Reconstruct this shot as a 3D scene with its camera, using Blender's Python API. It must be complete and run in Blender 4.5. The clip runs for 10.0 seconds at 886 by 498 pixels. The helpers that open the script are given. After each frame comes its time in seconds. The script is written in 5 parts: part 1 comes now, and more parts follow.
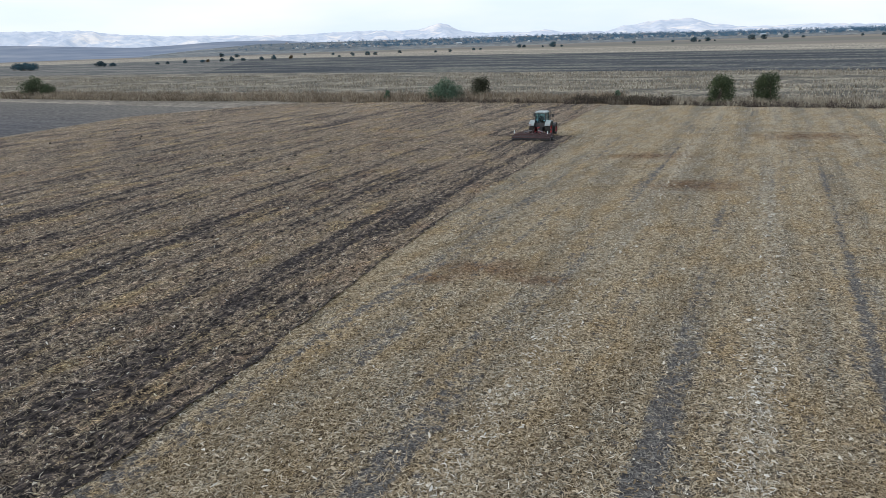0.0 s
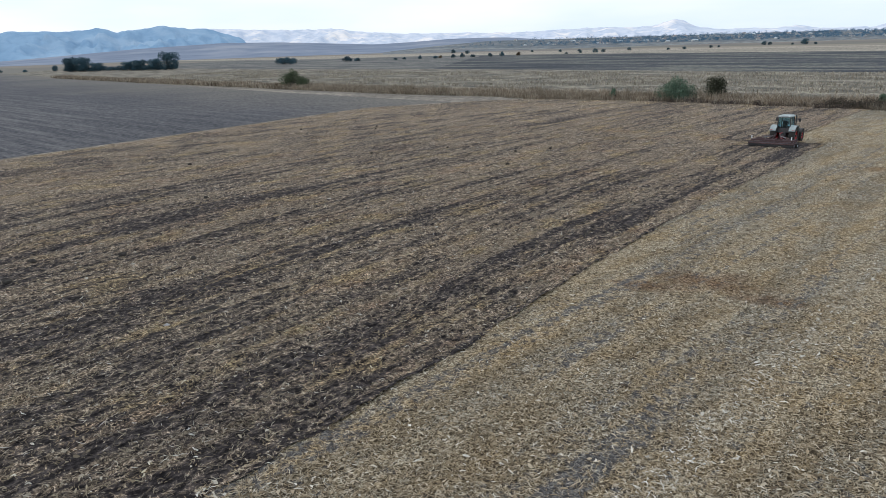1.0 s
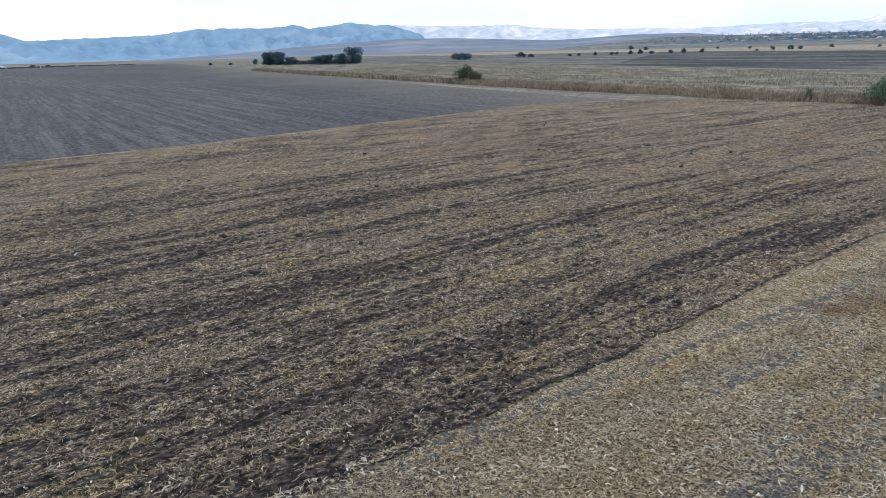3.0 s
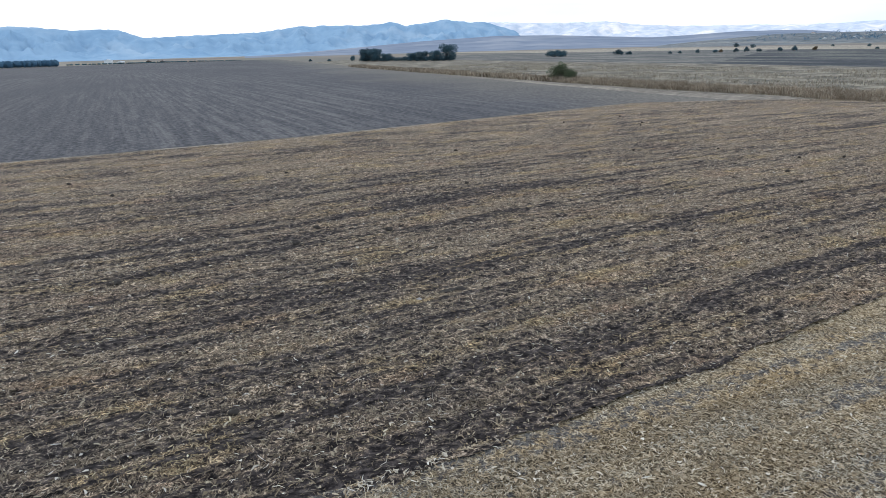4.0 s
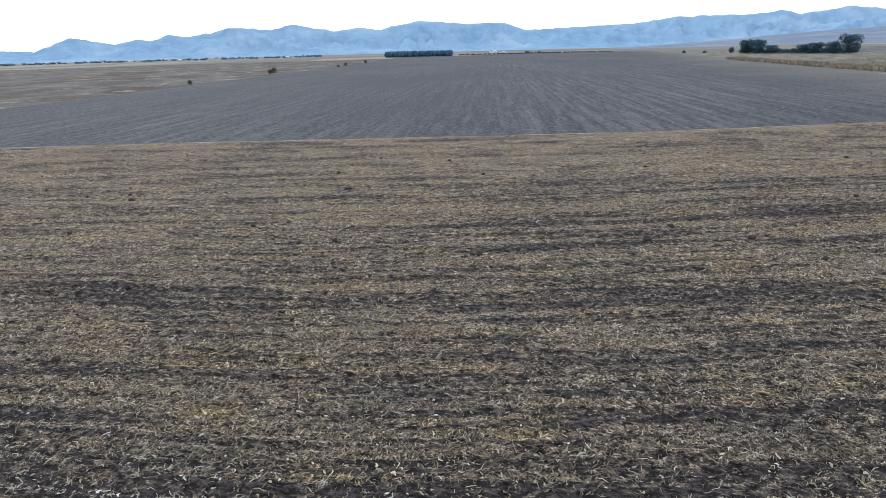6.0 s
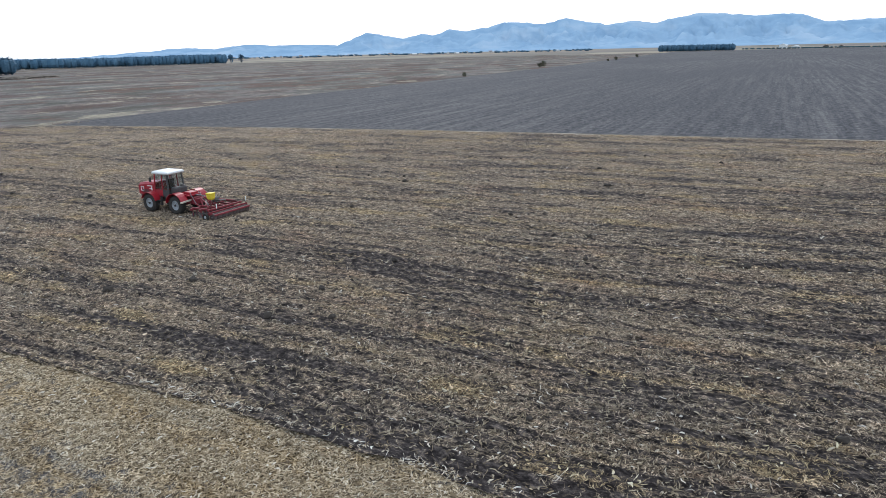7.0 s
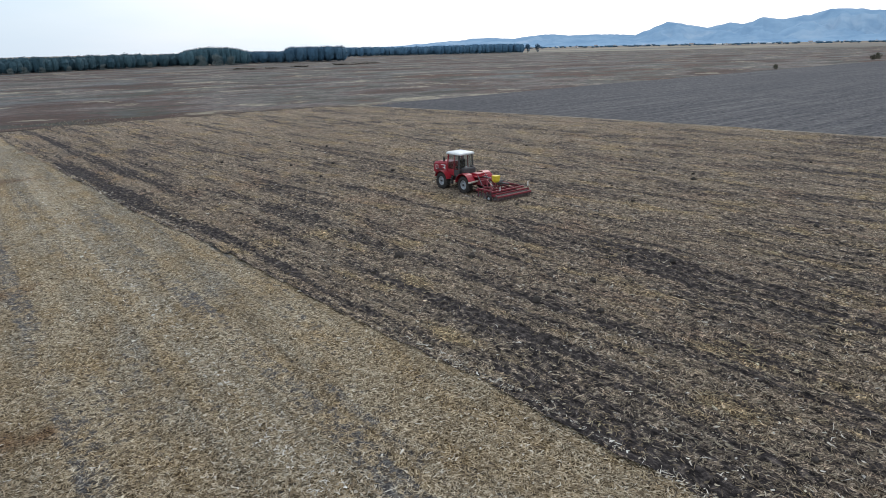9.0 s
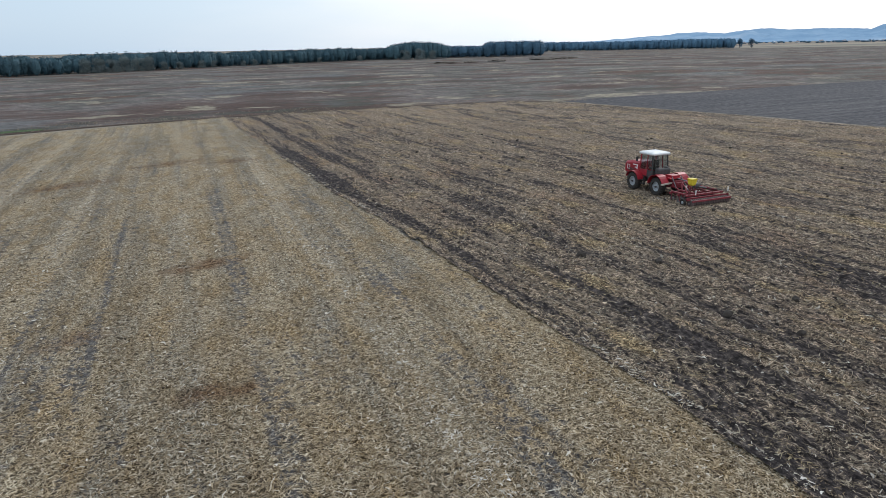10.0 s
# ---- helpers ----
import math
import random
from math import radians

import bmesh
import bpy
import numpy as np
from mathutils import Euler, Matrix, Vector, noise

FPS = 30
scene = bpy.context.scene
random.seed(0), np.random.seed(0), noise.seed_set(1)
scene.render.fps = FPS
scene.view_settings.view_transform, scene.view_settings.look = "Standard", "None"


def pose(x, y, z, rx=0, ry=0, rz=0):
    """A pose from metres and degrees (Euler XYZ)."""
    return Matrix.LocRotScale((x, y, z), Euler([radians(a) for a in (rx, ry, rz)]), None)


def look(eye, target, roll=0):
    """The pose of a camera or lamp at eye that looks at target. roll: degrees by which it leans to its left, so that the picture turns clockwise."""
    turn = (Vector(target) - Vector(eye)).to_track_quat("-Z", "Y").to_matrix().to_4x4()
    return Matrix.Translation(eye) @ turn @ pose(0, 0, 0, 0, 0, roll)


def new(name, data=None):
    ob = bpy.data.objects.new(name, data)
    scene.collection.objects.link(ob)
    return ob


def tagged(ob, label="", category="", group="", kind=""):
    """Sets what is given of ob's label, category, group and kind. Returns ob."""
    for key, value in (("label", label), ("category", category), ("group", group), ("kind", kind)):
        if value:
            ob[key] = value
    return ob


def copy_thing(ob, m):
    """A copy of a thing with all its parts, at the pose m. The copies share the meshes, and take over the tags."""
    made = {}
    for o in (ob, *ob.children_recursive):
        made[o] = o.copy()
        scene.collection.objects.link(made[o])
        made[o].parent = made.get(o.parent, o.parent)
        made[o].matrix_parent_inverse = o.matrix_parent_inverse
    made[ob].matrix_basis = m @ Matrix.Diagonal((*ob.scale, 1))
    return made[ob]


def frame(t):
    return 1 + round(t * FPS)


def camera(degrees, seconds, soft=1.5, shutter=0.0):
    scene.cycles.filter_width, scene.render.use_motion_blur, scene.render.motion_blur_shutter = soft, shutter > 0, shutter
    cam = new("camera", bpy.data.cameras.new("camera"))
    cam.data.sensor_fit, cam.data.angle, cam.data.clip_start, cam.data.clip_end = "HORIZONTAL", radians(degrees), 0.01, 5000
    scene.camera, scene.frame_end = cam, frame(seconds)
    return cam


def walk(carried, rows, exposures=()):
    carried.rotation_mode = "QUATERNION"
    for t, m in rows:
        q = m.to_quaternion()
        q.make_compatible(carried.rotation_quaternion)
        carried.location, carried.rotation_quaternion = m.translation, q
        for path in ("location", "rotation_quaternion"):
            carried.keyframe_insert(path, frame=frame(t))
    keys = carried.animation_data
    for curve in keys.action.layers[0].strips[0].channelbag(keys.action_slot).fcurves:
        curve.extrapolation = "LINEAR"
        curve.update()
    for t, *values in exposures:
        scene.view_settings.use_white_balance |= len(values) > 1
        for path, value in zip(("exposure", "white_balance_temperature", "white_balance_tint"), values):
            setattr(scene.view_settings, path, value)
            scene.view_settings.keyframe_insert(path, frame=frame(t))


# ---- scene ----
cam = camera(65.6, 10.0, soft=0.5)
PATH = [
    (0, (0.773, 0.373, 11.184), (0.498, 2.269, 10.608), -2.0),
    (0.5, (0.553, 0.315, 11.182), (0.141, 2.187, 10.61), -2.0),
    (1, (0.527, 0.444, 11.177), (-0.322, 2.165, 10.613), -1.9),
    (1.5, (0.608, 0.566, 11.178), (-0.352, 2.228, 10.616), -1.8),
    (2, (0.559, 0.584, 11.181), (-0.453, 2.214, 10.617), -1.7),
    (2.5, (0.51, 0.609, 11.175), (-0.621, 2.16, 10.613), -1.7),
    (4, (0.381, 0.629, 11.163), (-1.037, 1.923, 10.602), -1.6),
    (4.5, (0.357, 0.614, 11.203), (-1.17, 1.777, 10.642), -1.5),
    (5, (0.322, 0.74, 11.132), (-1.327, 1.725, 10.575), -1.6),
    (5.2, (0.279, 0.67, 11.119), (-1.416, 1.577, 10.564), -1.4),
    (6.3, (0.043, 0.229, 11.186), (-1.864, 0.453, 10.629), -1.7),
    (6.5, (0.011, 0.146, 11.168), (-1.909, 0.223, 10.612), -1.7),
    (7, (-0.081, 0.111, 11.134), (-1.983, -0.16, 10.578), -1.4),
    (7.5, (-0.154, 0.08, 11.099), (-2.006, -0.428, 10.542), -1.3),
    (8, (-0.157, 0.044, 11.059), (-1.95, -0.644, 10.5), -1.4),
    (8.5, (-0.207, -0.021, 11.053), (-1.931, -0.865, 10.491), -1.2),
    (9, (-0.235, -0.121, 11.046), (-1.873, -1.12, 10.481), -1.2),
    (9.5, (-0.193, -0.207, 11.023), (-1.683, -1.416, 10.457), -1.1),
    (10, (-0.25, -0.139, 11.045), (-1.555, -1.543, 10.477), -1.1),
]
EXPOSURES = [(0, -0.05, 6380, 10), (2, 0.0, 6270, 10), (4.5, 0.19, 6150, 10), (6.5, 0.25, 6130, 10), (8.5, 0.0, 6270, 10), (10, -0.09, 6320, 10)]
walk(cam, [(t, look(eye, target, roll)) for t, eye, target, roll in PATH], EXPOSURES)

# ---- world, sun, exposure ----
SUN_AZ, SUN_EL = 108.0, 34.0          # degrees; azimuth from +y towards -x
world = bpy.data.worlds.new("overcast_sky")
scene.world = world
world.use_nodes = True
wn, wl = world.node_tree.nodes, world.node_tree.links
wn.clear()
w_out = wn.new("ShaderNodeOutputWorld")
w_bg = wn.new("ShaderNodeBackground")
w_sky = wn.new("ShaderNodeTexSky")
w_sky.sky_type = "NISHITA"
w_sky.sun_disc = False
w_sky.sun_elevation = radians(SUN_EL)
w_sky.sun_rotation = radians(-SUN_AZ)
w_sky.air_density, w_sky.dust_density = 1.0, 2.0
w_co = wn.new("ShaderNodeTexCoord")
w_map = wn.new("ShaderNodeMapping")
w_map.inputs["Scale"].default_value = (1.0, 1.0, 4.5)
w_noise = wn.new("ShaderNodeTexNoise")
w_noise.inputs["Scale"].default_value = 2.2
w_noise.inputs["Detail"].default_value = 5.0
w_ramp = wn.new("ShaderNodeValToRGB")
w_ramp.color_ramp.elements[0].position, w_ramp.color_ramp.elements[1].position = 0.38, 0.62
w_ramp.color_ramp.elements[0].color = (0.78, 0.89, 1.0, 1)
w_ramp.color_ramp.elements[1].color = (0.97, 1.0, 1.04, 1)
w_gain = wn.new("ShaderNodeVectorMath")
w_gain.operation = "SCALE"
w_gain.inputs["Scale"].default_value = 9.5
w_mix = wn.new("ShaderNodeMixRGB")
w_mix.inputs[0].default_value = 0.82
wl.new(w_co.outputs["Generated"], w_map.inputs["Vector"])
wl.new(w_map.outputs["Vector"], w_noise.inputs["Vector"])
wl.new(w_noise.outputs["Fac"], w_ramp.inputs["Fac"])
w_dot = wn.new("ShaderNodeVectorMath")
w_dot.operation = "DOT_PRODUCT"
w_dot.inputs[1].default_value = (0.25, -0.97, 0.0)
w_fade = wn.new("ShaderNodeMapRange")
w_fade.inputs["From Min"].default_value, w_fade.inputs["From Max"].default_value = 0.35, 1.0
w_cool = wn.new("ShaderNodeMixRGB")
w_cool.inputs[2].default_value = (0.47, 0.61, 0.75, 1)
wl.new(w_co.outputs["Generated"], w_dot.inputs[0])
wl.new(w_dot.outputs["Value"], w_fade.inputs["Value"])
wl.new(w_fade.outputs["Result"], w_cool.inputs[0])
wl.new(w_ramp.outputs["Color"], w_cool.inputs[1])
wl.new(w_cool.outputs["Color"], w_gain.inputs[0])
wl.new(w_sky.outputs["Color"], w_mix.inputs[1])
wl.new(w_gain.outputs["Vector"], w_mix.inputs[2])
wl.new(w_mix.outputs["Color"], w_bg.inputs["Color"])
w_bg.inputs["Strength"].default_value = 0.132
wl.new(w_bg.outputs["Background"], w_out.inputs["Surface"])

sun = new("sun", bpy.data.lights.new("sun", "SUN"))
sun.data.energy, sun.data.angle, sun.data.color = 0.8, radians(14), (1.0, 0.95, 0.88)
sx, sy = -math.sin(radians(SUN_AZ)), math.cos(radians(SUN_AZ))
sun.matrix_world = look((sx * 100, sy * 100, 100 * math.tan(radians(SUN_EL))), (0, 0, 0))


# ---- node helpers ----
def material(name, rough=0.9, metal=0.0):
    m = bpy.data.materials.new(name)
    m.use_nodes = True
    b = m.node_tree.nodes["Principled BSDF"]
    b.inputs["Roughness"].default_value = rough
    b.inputs["Metallic"].default_value = metal
    b.inputs["Specular IOR Level"].default_value = 0.25
    return m, m.node_tree, b


def coords(nt, scale=(1, 1, 1), uv=False, turn=0.0):
    c = nt.nodes.new("ShaderNodeTexCoord")
    p = nt.nodes.new("ShaderNodeMapping")
    p.vector_type = "TEXTURE"
    p.inputs["Scale"].default_value = tuple(1 / k for k in scale)
    p.inputs["Rotation"].default_value = (0, 0, radians(turn))
    nt.links.new(c.outputs["UV" if uv else "Object"], p.inputs["Vector"])
    return p.outputs["Vector"]


def noise_tex(nt, vec, scale, detail=4.0, rough=0.55):
    n = nt.nodes.new("ShaderNodeTexNoise")
    n.inputs["Scale"].default_value = scale
    n.inputs["Detail"].default_value = detail
    n.inputs["Roughness"].default_value = rough
    nt.links.new(vec, n.inputs["Vector"])
    return n.outputs["Fac"]


def ramp(nt, fac, stops):
    r = nt.nodes.new("ShaderNodeValToRGB")
    e = r.color_ramp.elements
    while len(e) < len(stops):
        e.new(0.5)
    for i, (p, c) in enumerate(stops):
        e[i].position = p
        e[i].color = (*c, 1) if len(c) == 3 else c
    nt.links.new(fac, r.inputs["Fac"])
    return r.outputs["Color"]


def grey(a, b):
    return [(a, (0, 0, 0)), (b, (1, 1, 1))]


def mix(nt, fac, a, b, mode="MIX"):
    n = nt.nodes.new("ShaderNodeMixRGB")
    n.blend_type = mode
    for sock, v in ((n.inputs[0], fac), (n.inputs[1], a), (n.inputs[2], b)):
        if isinstance(v, bpy.types.NodeSocket):
            nt.links.new(v, sock)
        elif isinstance(v, tuple):
            sock.default_value = (*v, 1)
        else:
            sock.default_value = v
    return n.outputs["Color"]


def maths(nt, op, a, b):
    n = nt.nodes.new("ShaderNodeMath")
    n.operation = op
    for sock, v in ((n.inputs[0], a), (n.inputs[1], b)):
        if isinstance(v, bpy.types.NodeSocket):
            nt.links.new(v, sock)
        else:
            sock.default_value = v
    return n.outputs[0]


def bumped(nt, bsdf, height, strength=0.5, distance=0.05):
    n = nt.nodes.new("ShaderNodeBump")
    n.inputs["Strength"].default_value = strength
    n.inputs["Distance"].default_value = distance
    nt.links.new(height, n.inputs["Height"])
    nt.links.new(n.outputs["Normal"], bsdf.inputs["Normal"])


def attribute(nt, name):
    n = nt.nodes.new("ShaderNodeAttribute")
    n.attribute_name = name
    return n.outputs["Fac"]


def island(nt):
    return nt.nodes.new("ShaderNodeNewGeometry").outputs["Random Per Island"]


def object_random(nt):
    return nt.nodes.new("ShaderNodeObjectInfo").outputs["Random"]


def plain(name, color, rough=0.6, metal=0.0, vary=0.25, scale=6.0, spec=0.4):
    m, nt, b = material(name, rough, metal)
    b.inputs["Specular IOR Level"].default_value = spec
    n = noise_tex(nt, coords(nt), scale, 6)
    fine = noise_tex(nt, coords(nt), scale * 9, 3)
    dark = tuple(c * (1 - vary) for c in color)
    lite = tuple(min(1, c * (1 + vary * 0.6)) for c in color)
    col = mix(nt, ramp(nt, n, grey(0.3, 0.7)), dark, lite)
    col = mix(nt, maths(nt, "MULTIPLY", fine, vary * 0.6), col, (0.16, 0.13, 0.10))
    nt.links.new(col, b.inputs["Base Color"])
    bumped(nt, b, fine, 0.15, 0.01)
    return m


# ---- materials ----
def fibres(nt, along, across, warp, angles, uv=False):
    """A mat of crossing straws, 0 to 1."""
    c = nt.nodes.new("ShaderNodeTexCoord").outputs["UV" if uv else "Object"]
    w = nt.nodes.new("ShaderNodeTexNoise")
    w.inputs["Scale"].default_value = 2.3
    w.inputs["Detail"].default_value = 2.0
    nt.links.new(c, w.inputs["Vector"])
    k = nt.nodes.new("ShaderNodeVectorMath")
    k.operation = "SCALE"
    k.inputs["Scale"].default_value = warp
    nt.links.new(w.outputs["Color"], k.inputs[0])
    add = nt.nodes.new("ShaderNodeVectorMath")
    nt.links.new(c, add.inputs[0])
    nt.links.new(k.outputs["Vector"], add.inputs[1])
    best = None
    for j, turn in enumerate(angles):
        p = nt.nodes.new("ShaderNodeMapping")
        p.vector_type = "TEXTURE"
        p.inputs["Rotation"].default_value = (0, 0, radians(turn))
        p.inputs["Scale"].default_value = (1 / along, 1 / across, 1)
        p.inputs["Location"].default_value = (7.7 * j, 3.1 * j, 0)
        nt.links.new(add.outputs["Vector"], p.inputs["Vector"])
        n = noise_tex(nt, p.outputs["Vector"], 1.0, 2, 0.6)
        best = n if best is None else maths(nt, "MAXIMUM", best, n)
    return best


def weathering(nt, col):
    """Yellowed, rusty and greyed drifts of straw."""
    a = noise_tex(nt, coords(nt, (0.42, 1.0, 1), turn=74), 0.42, 5, 0.68)
    b = noise_tex(nt, coords(nt, (0.55, 1.0, 1), turn=68), 0.27, 5, 0.70)
    col = mix(nt, ramp(nt, a, [(0.53, (0, 0, 0)), (0.61, (1, 1, 1))]), col, mix(nt, 1.0, col, (1.10, 1.05, 0.85), "MULTIPLY"))
    col = mix(nt, ramp(nt, a, [(0.36, (1, 1, 1)), (0.46, (0, 0, 0))]), col, mix(nt, 1.0, col, (0.80, 0.82, 0.86), "MULTIPLY"))
    return mix(nt, ramp(nt, b, [(0.54, (0, 0, 0)), (0.64, (0.8, 0.8, 0.8))]), col, mix(nt, 1.0, col, (0.96, 0.86, 0.82), "MULTIPLY"))


def tilled_material():
    m, nt, b = material("tilled_soil", 0.95)
    b.inputs["Specular IOR Level"].default_value = 0.1
    cover = attribute(nt, "cover")
    fib = fibres(nt, 4.5, 20.0, 0.35, (10, 75, 140))
    lumps = noise_tex(nt, coords(nt, (1.3, 0.8, 1), uv=True), 3.4, 7, 0.74)
    rows = noise_tex(nt, coords(nt, (2.8, 0.30, 1), uv=True), 1.1, 5, 0.68)
    clump = noise_tex(nt, coords(nt, (1.0, 0.5, 1), uv=True), 2.2, 7, 0.80)
    big = noise_tex(nt, coords(nt, (1, 0.3, 1), uv=True), 0.09, 3)
    soil = ramp(nt, lumps, [(0.37, (0.010, 0.009, 0.010)), (0.49, (0.036, 0.033, 0.035)), (0.60, (0.115, 0.105, 0.105))])
    straw = ramp(nt, fib, [(0.51, (0.035, 0.027, 0.021)), (0.56, (0.165, 0.132, 0.096)), (0.615, (0.33, 0.275, 0.212)), (0.70, (0.66, 0.59, 0.48))])
    straw = weathering(nt, straw)
    tint = mix(nt, ramp(nt, big, grey(0.40, 0.60)), (1.04, 0.98, 0.94), (1.14, 1.09, 1.04))
    amount = maths(nt, "ADD", maths(nt, "ADD", maths(nt, "MULTIPLY", lumps, 0.62), maths(nt, "MULTIPLY", fib, 0.40)), maths(nt, "MULTIPLY", rows, 0.34))
    amount = maths(nt, "ADD", amount, maths(nt, "MULTIPLY", maths(nt, "SUBTRACT", cover, 0.5), 0.34))
    amount = maths(nt, "ADD", amount, maths(nt, "MULTIPLY", maths(nt, "SUBTRACT", clump, 0.5), 0.5))
    col = mix(nt, ramp(nt, amount, grey(0.64, 0.775)), soil, straw)
    col = mix(nt, 1.0, col, tint, "MULTIPLY")
    col = mix(nt, 1.0, col, ramp(nt, clump, [(0.38, (0.60, 0.58, 0.57)), (0.62, (1.42, 1.38, 1.33))]), "MULTIPLY")
    nt.links.new(col, b.inputs["Base Color"])
    bumped(nt, b, maths(nt, "ADD", lumps, maths(nt, "MULTIPLY", fib, 0.35)), 1.0, 0.2)
    return m


def stubble_material():
    m, nt, b = material("maize_stubble", 0.95)
    b.inputs["Specular IOR Level"].default_value = 0.1
    co = coords(nt)
    cover = attribute(nt, "cover")
    fib = fibres(nt, 5.0, 22.0, 0.35, (25, 85, 150))
    lumps = noise_tex(nt, co, 2.6, 7, 0.74)
    blot = noise_tex(nt, coords(nt, (1.0, 0.07, 1), uv=True), 0.42, 5, 0.6)
    rust = attribute(nt, "rust")
    ragged = noise_tex(nt, co, 0.9, 5, 0.7)
    soil = ramp(nt, fib, [(0.50, (0.050, 0.046, 0.046)), (0.60, (0.135, 0.126, 0.118)), (0.70, (0.25, 0.235, 0.21))])
    straw = ramp(nt, fib, [(0.50, (0.060, 0.045, 0.028)), (0.56, (0.24, 0.187, 0.118)), (0.615, (0.43, 0.35, 0.23)), (0.70, (0.74, 0.66, 0.52))])
    straw = mix(nt, ramp(nt, blot, grey(0.46, 0.58)), straw, mix(nt, 1.0, straw, (0.74, 0.78, 0.86), "MULTIPLY"))
    hue = noise_tex(nt, coords(nt, (1.0, 0.5, 1), uv=True), 0.55, 5, 0.68)
    straw = mix(nt, ramp(nt, hue, grey(0.44, 0.60)), straw, mix(nt, 1.0, straw, (0.90, 0.81, 0.68), "MULTIPLY"))
    straw = mix(nt, ramp(nt, maths(nt, "ADD", rust, maths(nt, "SUBTRACT", ragged, 0.5)), [(0.30, (0, 0, 0)), (0.75, (0.9, 0.9, 0.9))]), straw, mix(nt, 1.0, straw, (0.62, 0.48, 0.40), "MULTIPLY"))
    husk = maths(nt, "MULTIPLY", attribute(nt, "husk"), ramp(nt, noise_tex(nt, co, 5.0, 4, 0.7), grey(0.48, 0.60)))
    straw = mix(nt, maths(nt, "MULTIPLY", husk, 0.45), straw, (0.60, 0.535, 0.42))
    amount = maths(nt, "ADD", maths(nt, "ADD", maths(nt, "MULTIPLY", lumps, 0.75), maths(nt, "MULTIPLY", fib, 0.35)), maths(nt, "MULTIPLY", maths(nt, "SUBTRACT", cover, 0.5), 0.42))
    col = mix(nt, ramp(nt, amount, grey(0.485, 0.60)), soil, straw)
    nt.links.new(col, b.inputs["Base Color"])
    bumped(nt, b, maths(nt, "ADD", lumps, maths(nt, "MULTIPLY", fib, 0.35)), 1.0, 0.12)
    return m


def straw_material(name, stops, drifts=False, patchy=0.0, stained=False):
    m, nt, b = material(name, 0.8)
    col = ramp(nt, island(nt), stops)
    if stained:
        ragged = maths(nt, "MULTIPLY", maths(nt, "SUBTRACT", noise_tex(nt, coords(nt), 0.9, 5, 0.75), 0.5), 1.7)
        col = mix(nt, ramp(nt, maths(nt, "ADD", attribute(nt, "rust"), ragged), [(0.28, (0, 0, 0)), (0.7, (1, 1, 1))]), col, mix(nt, 1.0, col, (0.47, 0.345, 0.275), "MULTIPLY"))
    if drifts:
        col = weathering(nt, col)
    if patchy:
        p = noise_tex(nt, coords(nt, (0.6, 1, 1), turn=-22), patchy, 5, 0.65)
        col = mix(nt, 1.0, col, ramp(nt, p, [(0.40, (0.55, 0.53, 0.50)), (0.52, (1.0, 0.99, 0.97)), (0.64, (1.30, 1.30, 1.26))]), "MULTIPLY")
    nt.links.new(mix(nt, noise_tex(nt, coords(nt), 25, 2), col, mix(nt, 0.5, col, (0.1, 0.08, 0.06))), b.inputs["Base Color"])
    return m


def sown_material():
    m, nt, b = material("harrowed_soil", 0.95)
    streak = noise_tex(nt, coords(nt, (0.014, 0.60, 1), turn=-18), 1.0, 4, 0.75)
    broken = noise_tex(nt, coords(nt, (0.10, 0.55, 1), turn=-18), 1.0, 5, 0.72)
    patch = noise_tex(nt, coords(nt, (0.35, 1.0, 1), turn=-18), 0.014, 3, 0.55)
    fine = noise_tex(nt, coords(nt, (0.7, 1.0, 1), turn=-18), 1.3, 8, 0.80)
    soil = ramp(nt, fine, [(0.40, (0.016, 0.016, 0.021)), (0.50, (0.042, 0.042, 0.050)), (0.61, (0.100, 0.098, 0.106))])
    pale = maths(nt, "MULTIPLY", ramp(nt, maths(nt, "ADD", maths(nt, "MULTIPLY", streak, 0.6), maths(nt, "MULTIPLY", broken, 0.4)), grey(0.45, 0.60)), ramp(nt, patch, [(0.38, (0.25, 0.25, 0.25)), (0.58, (1, 1, 1))]))
    col = mix(nt, maths(nt, "MULTIPLY", pale, maths(nt, "ADD", -0.02, maths(nt, "MULTIPLY", fine, 0.85))), soil, (0.21, 0.198, 0.190))
    sep = nt.nodes.new("ShaderNodeSeparateXYZ")
    nt.links.new(coords(nt, turn=-25.66), sep.inputs["Vector"])
    off = maths(nt, "ADD", sep.outputs["Y"], maths(nt, "MULTIPLY", maths(nt, "SUBTRACT", noise_tex(nt, coords(nt), 0.02, 5, 0.65), 0.5), 90))
    dust = ramp(nt, maths(nt, "DIVIDE", maths(nt, "SUBTRACT", off, 48.0), 48.0), [(0.0, (0, 0, 0)), (1.0, (0.85, 0.85, 0.85))])
    col = mix(nt, dust, col, mix(nt, ramp(nt, fine, grey(0.42, 0.58)), (0.085, 0.075, 0.064), (0.20, 0.178, 0.148)))
    nt.links.new(col, b.inputs["Base Color"])
    bumped(nt, b, fine, 0.5, 0.05)
    return m


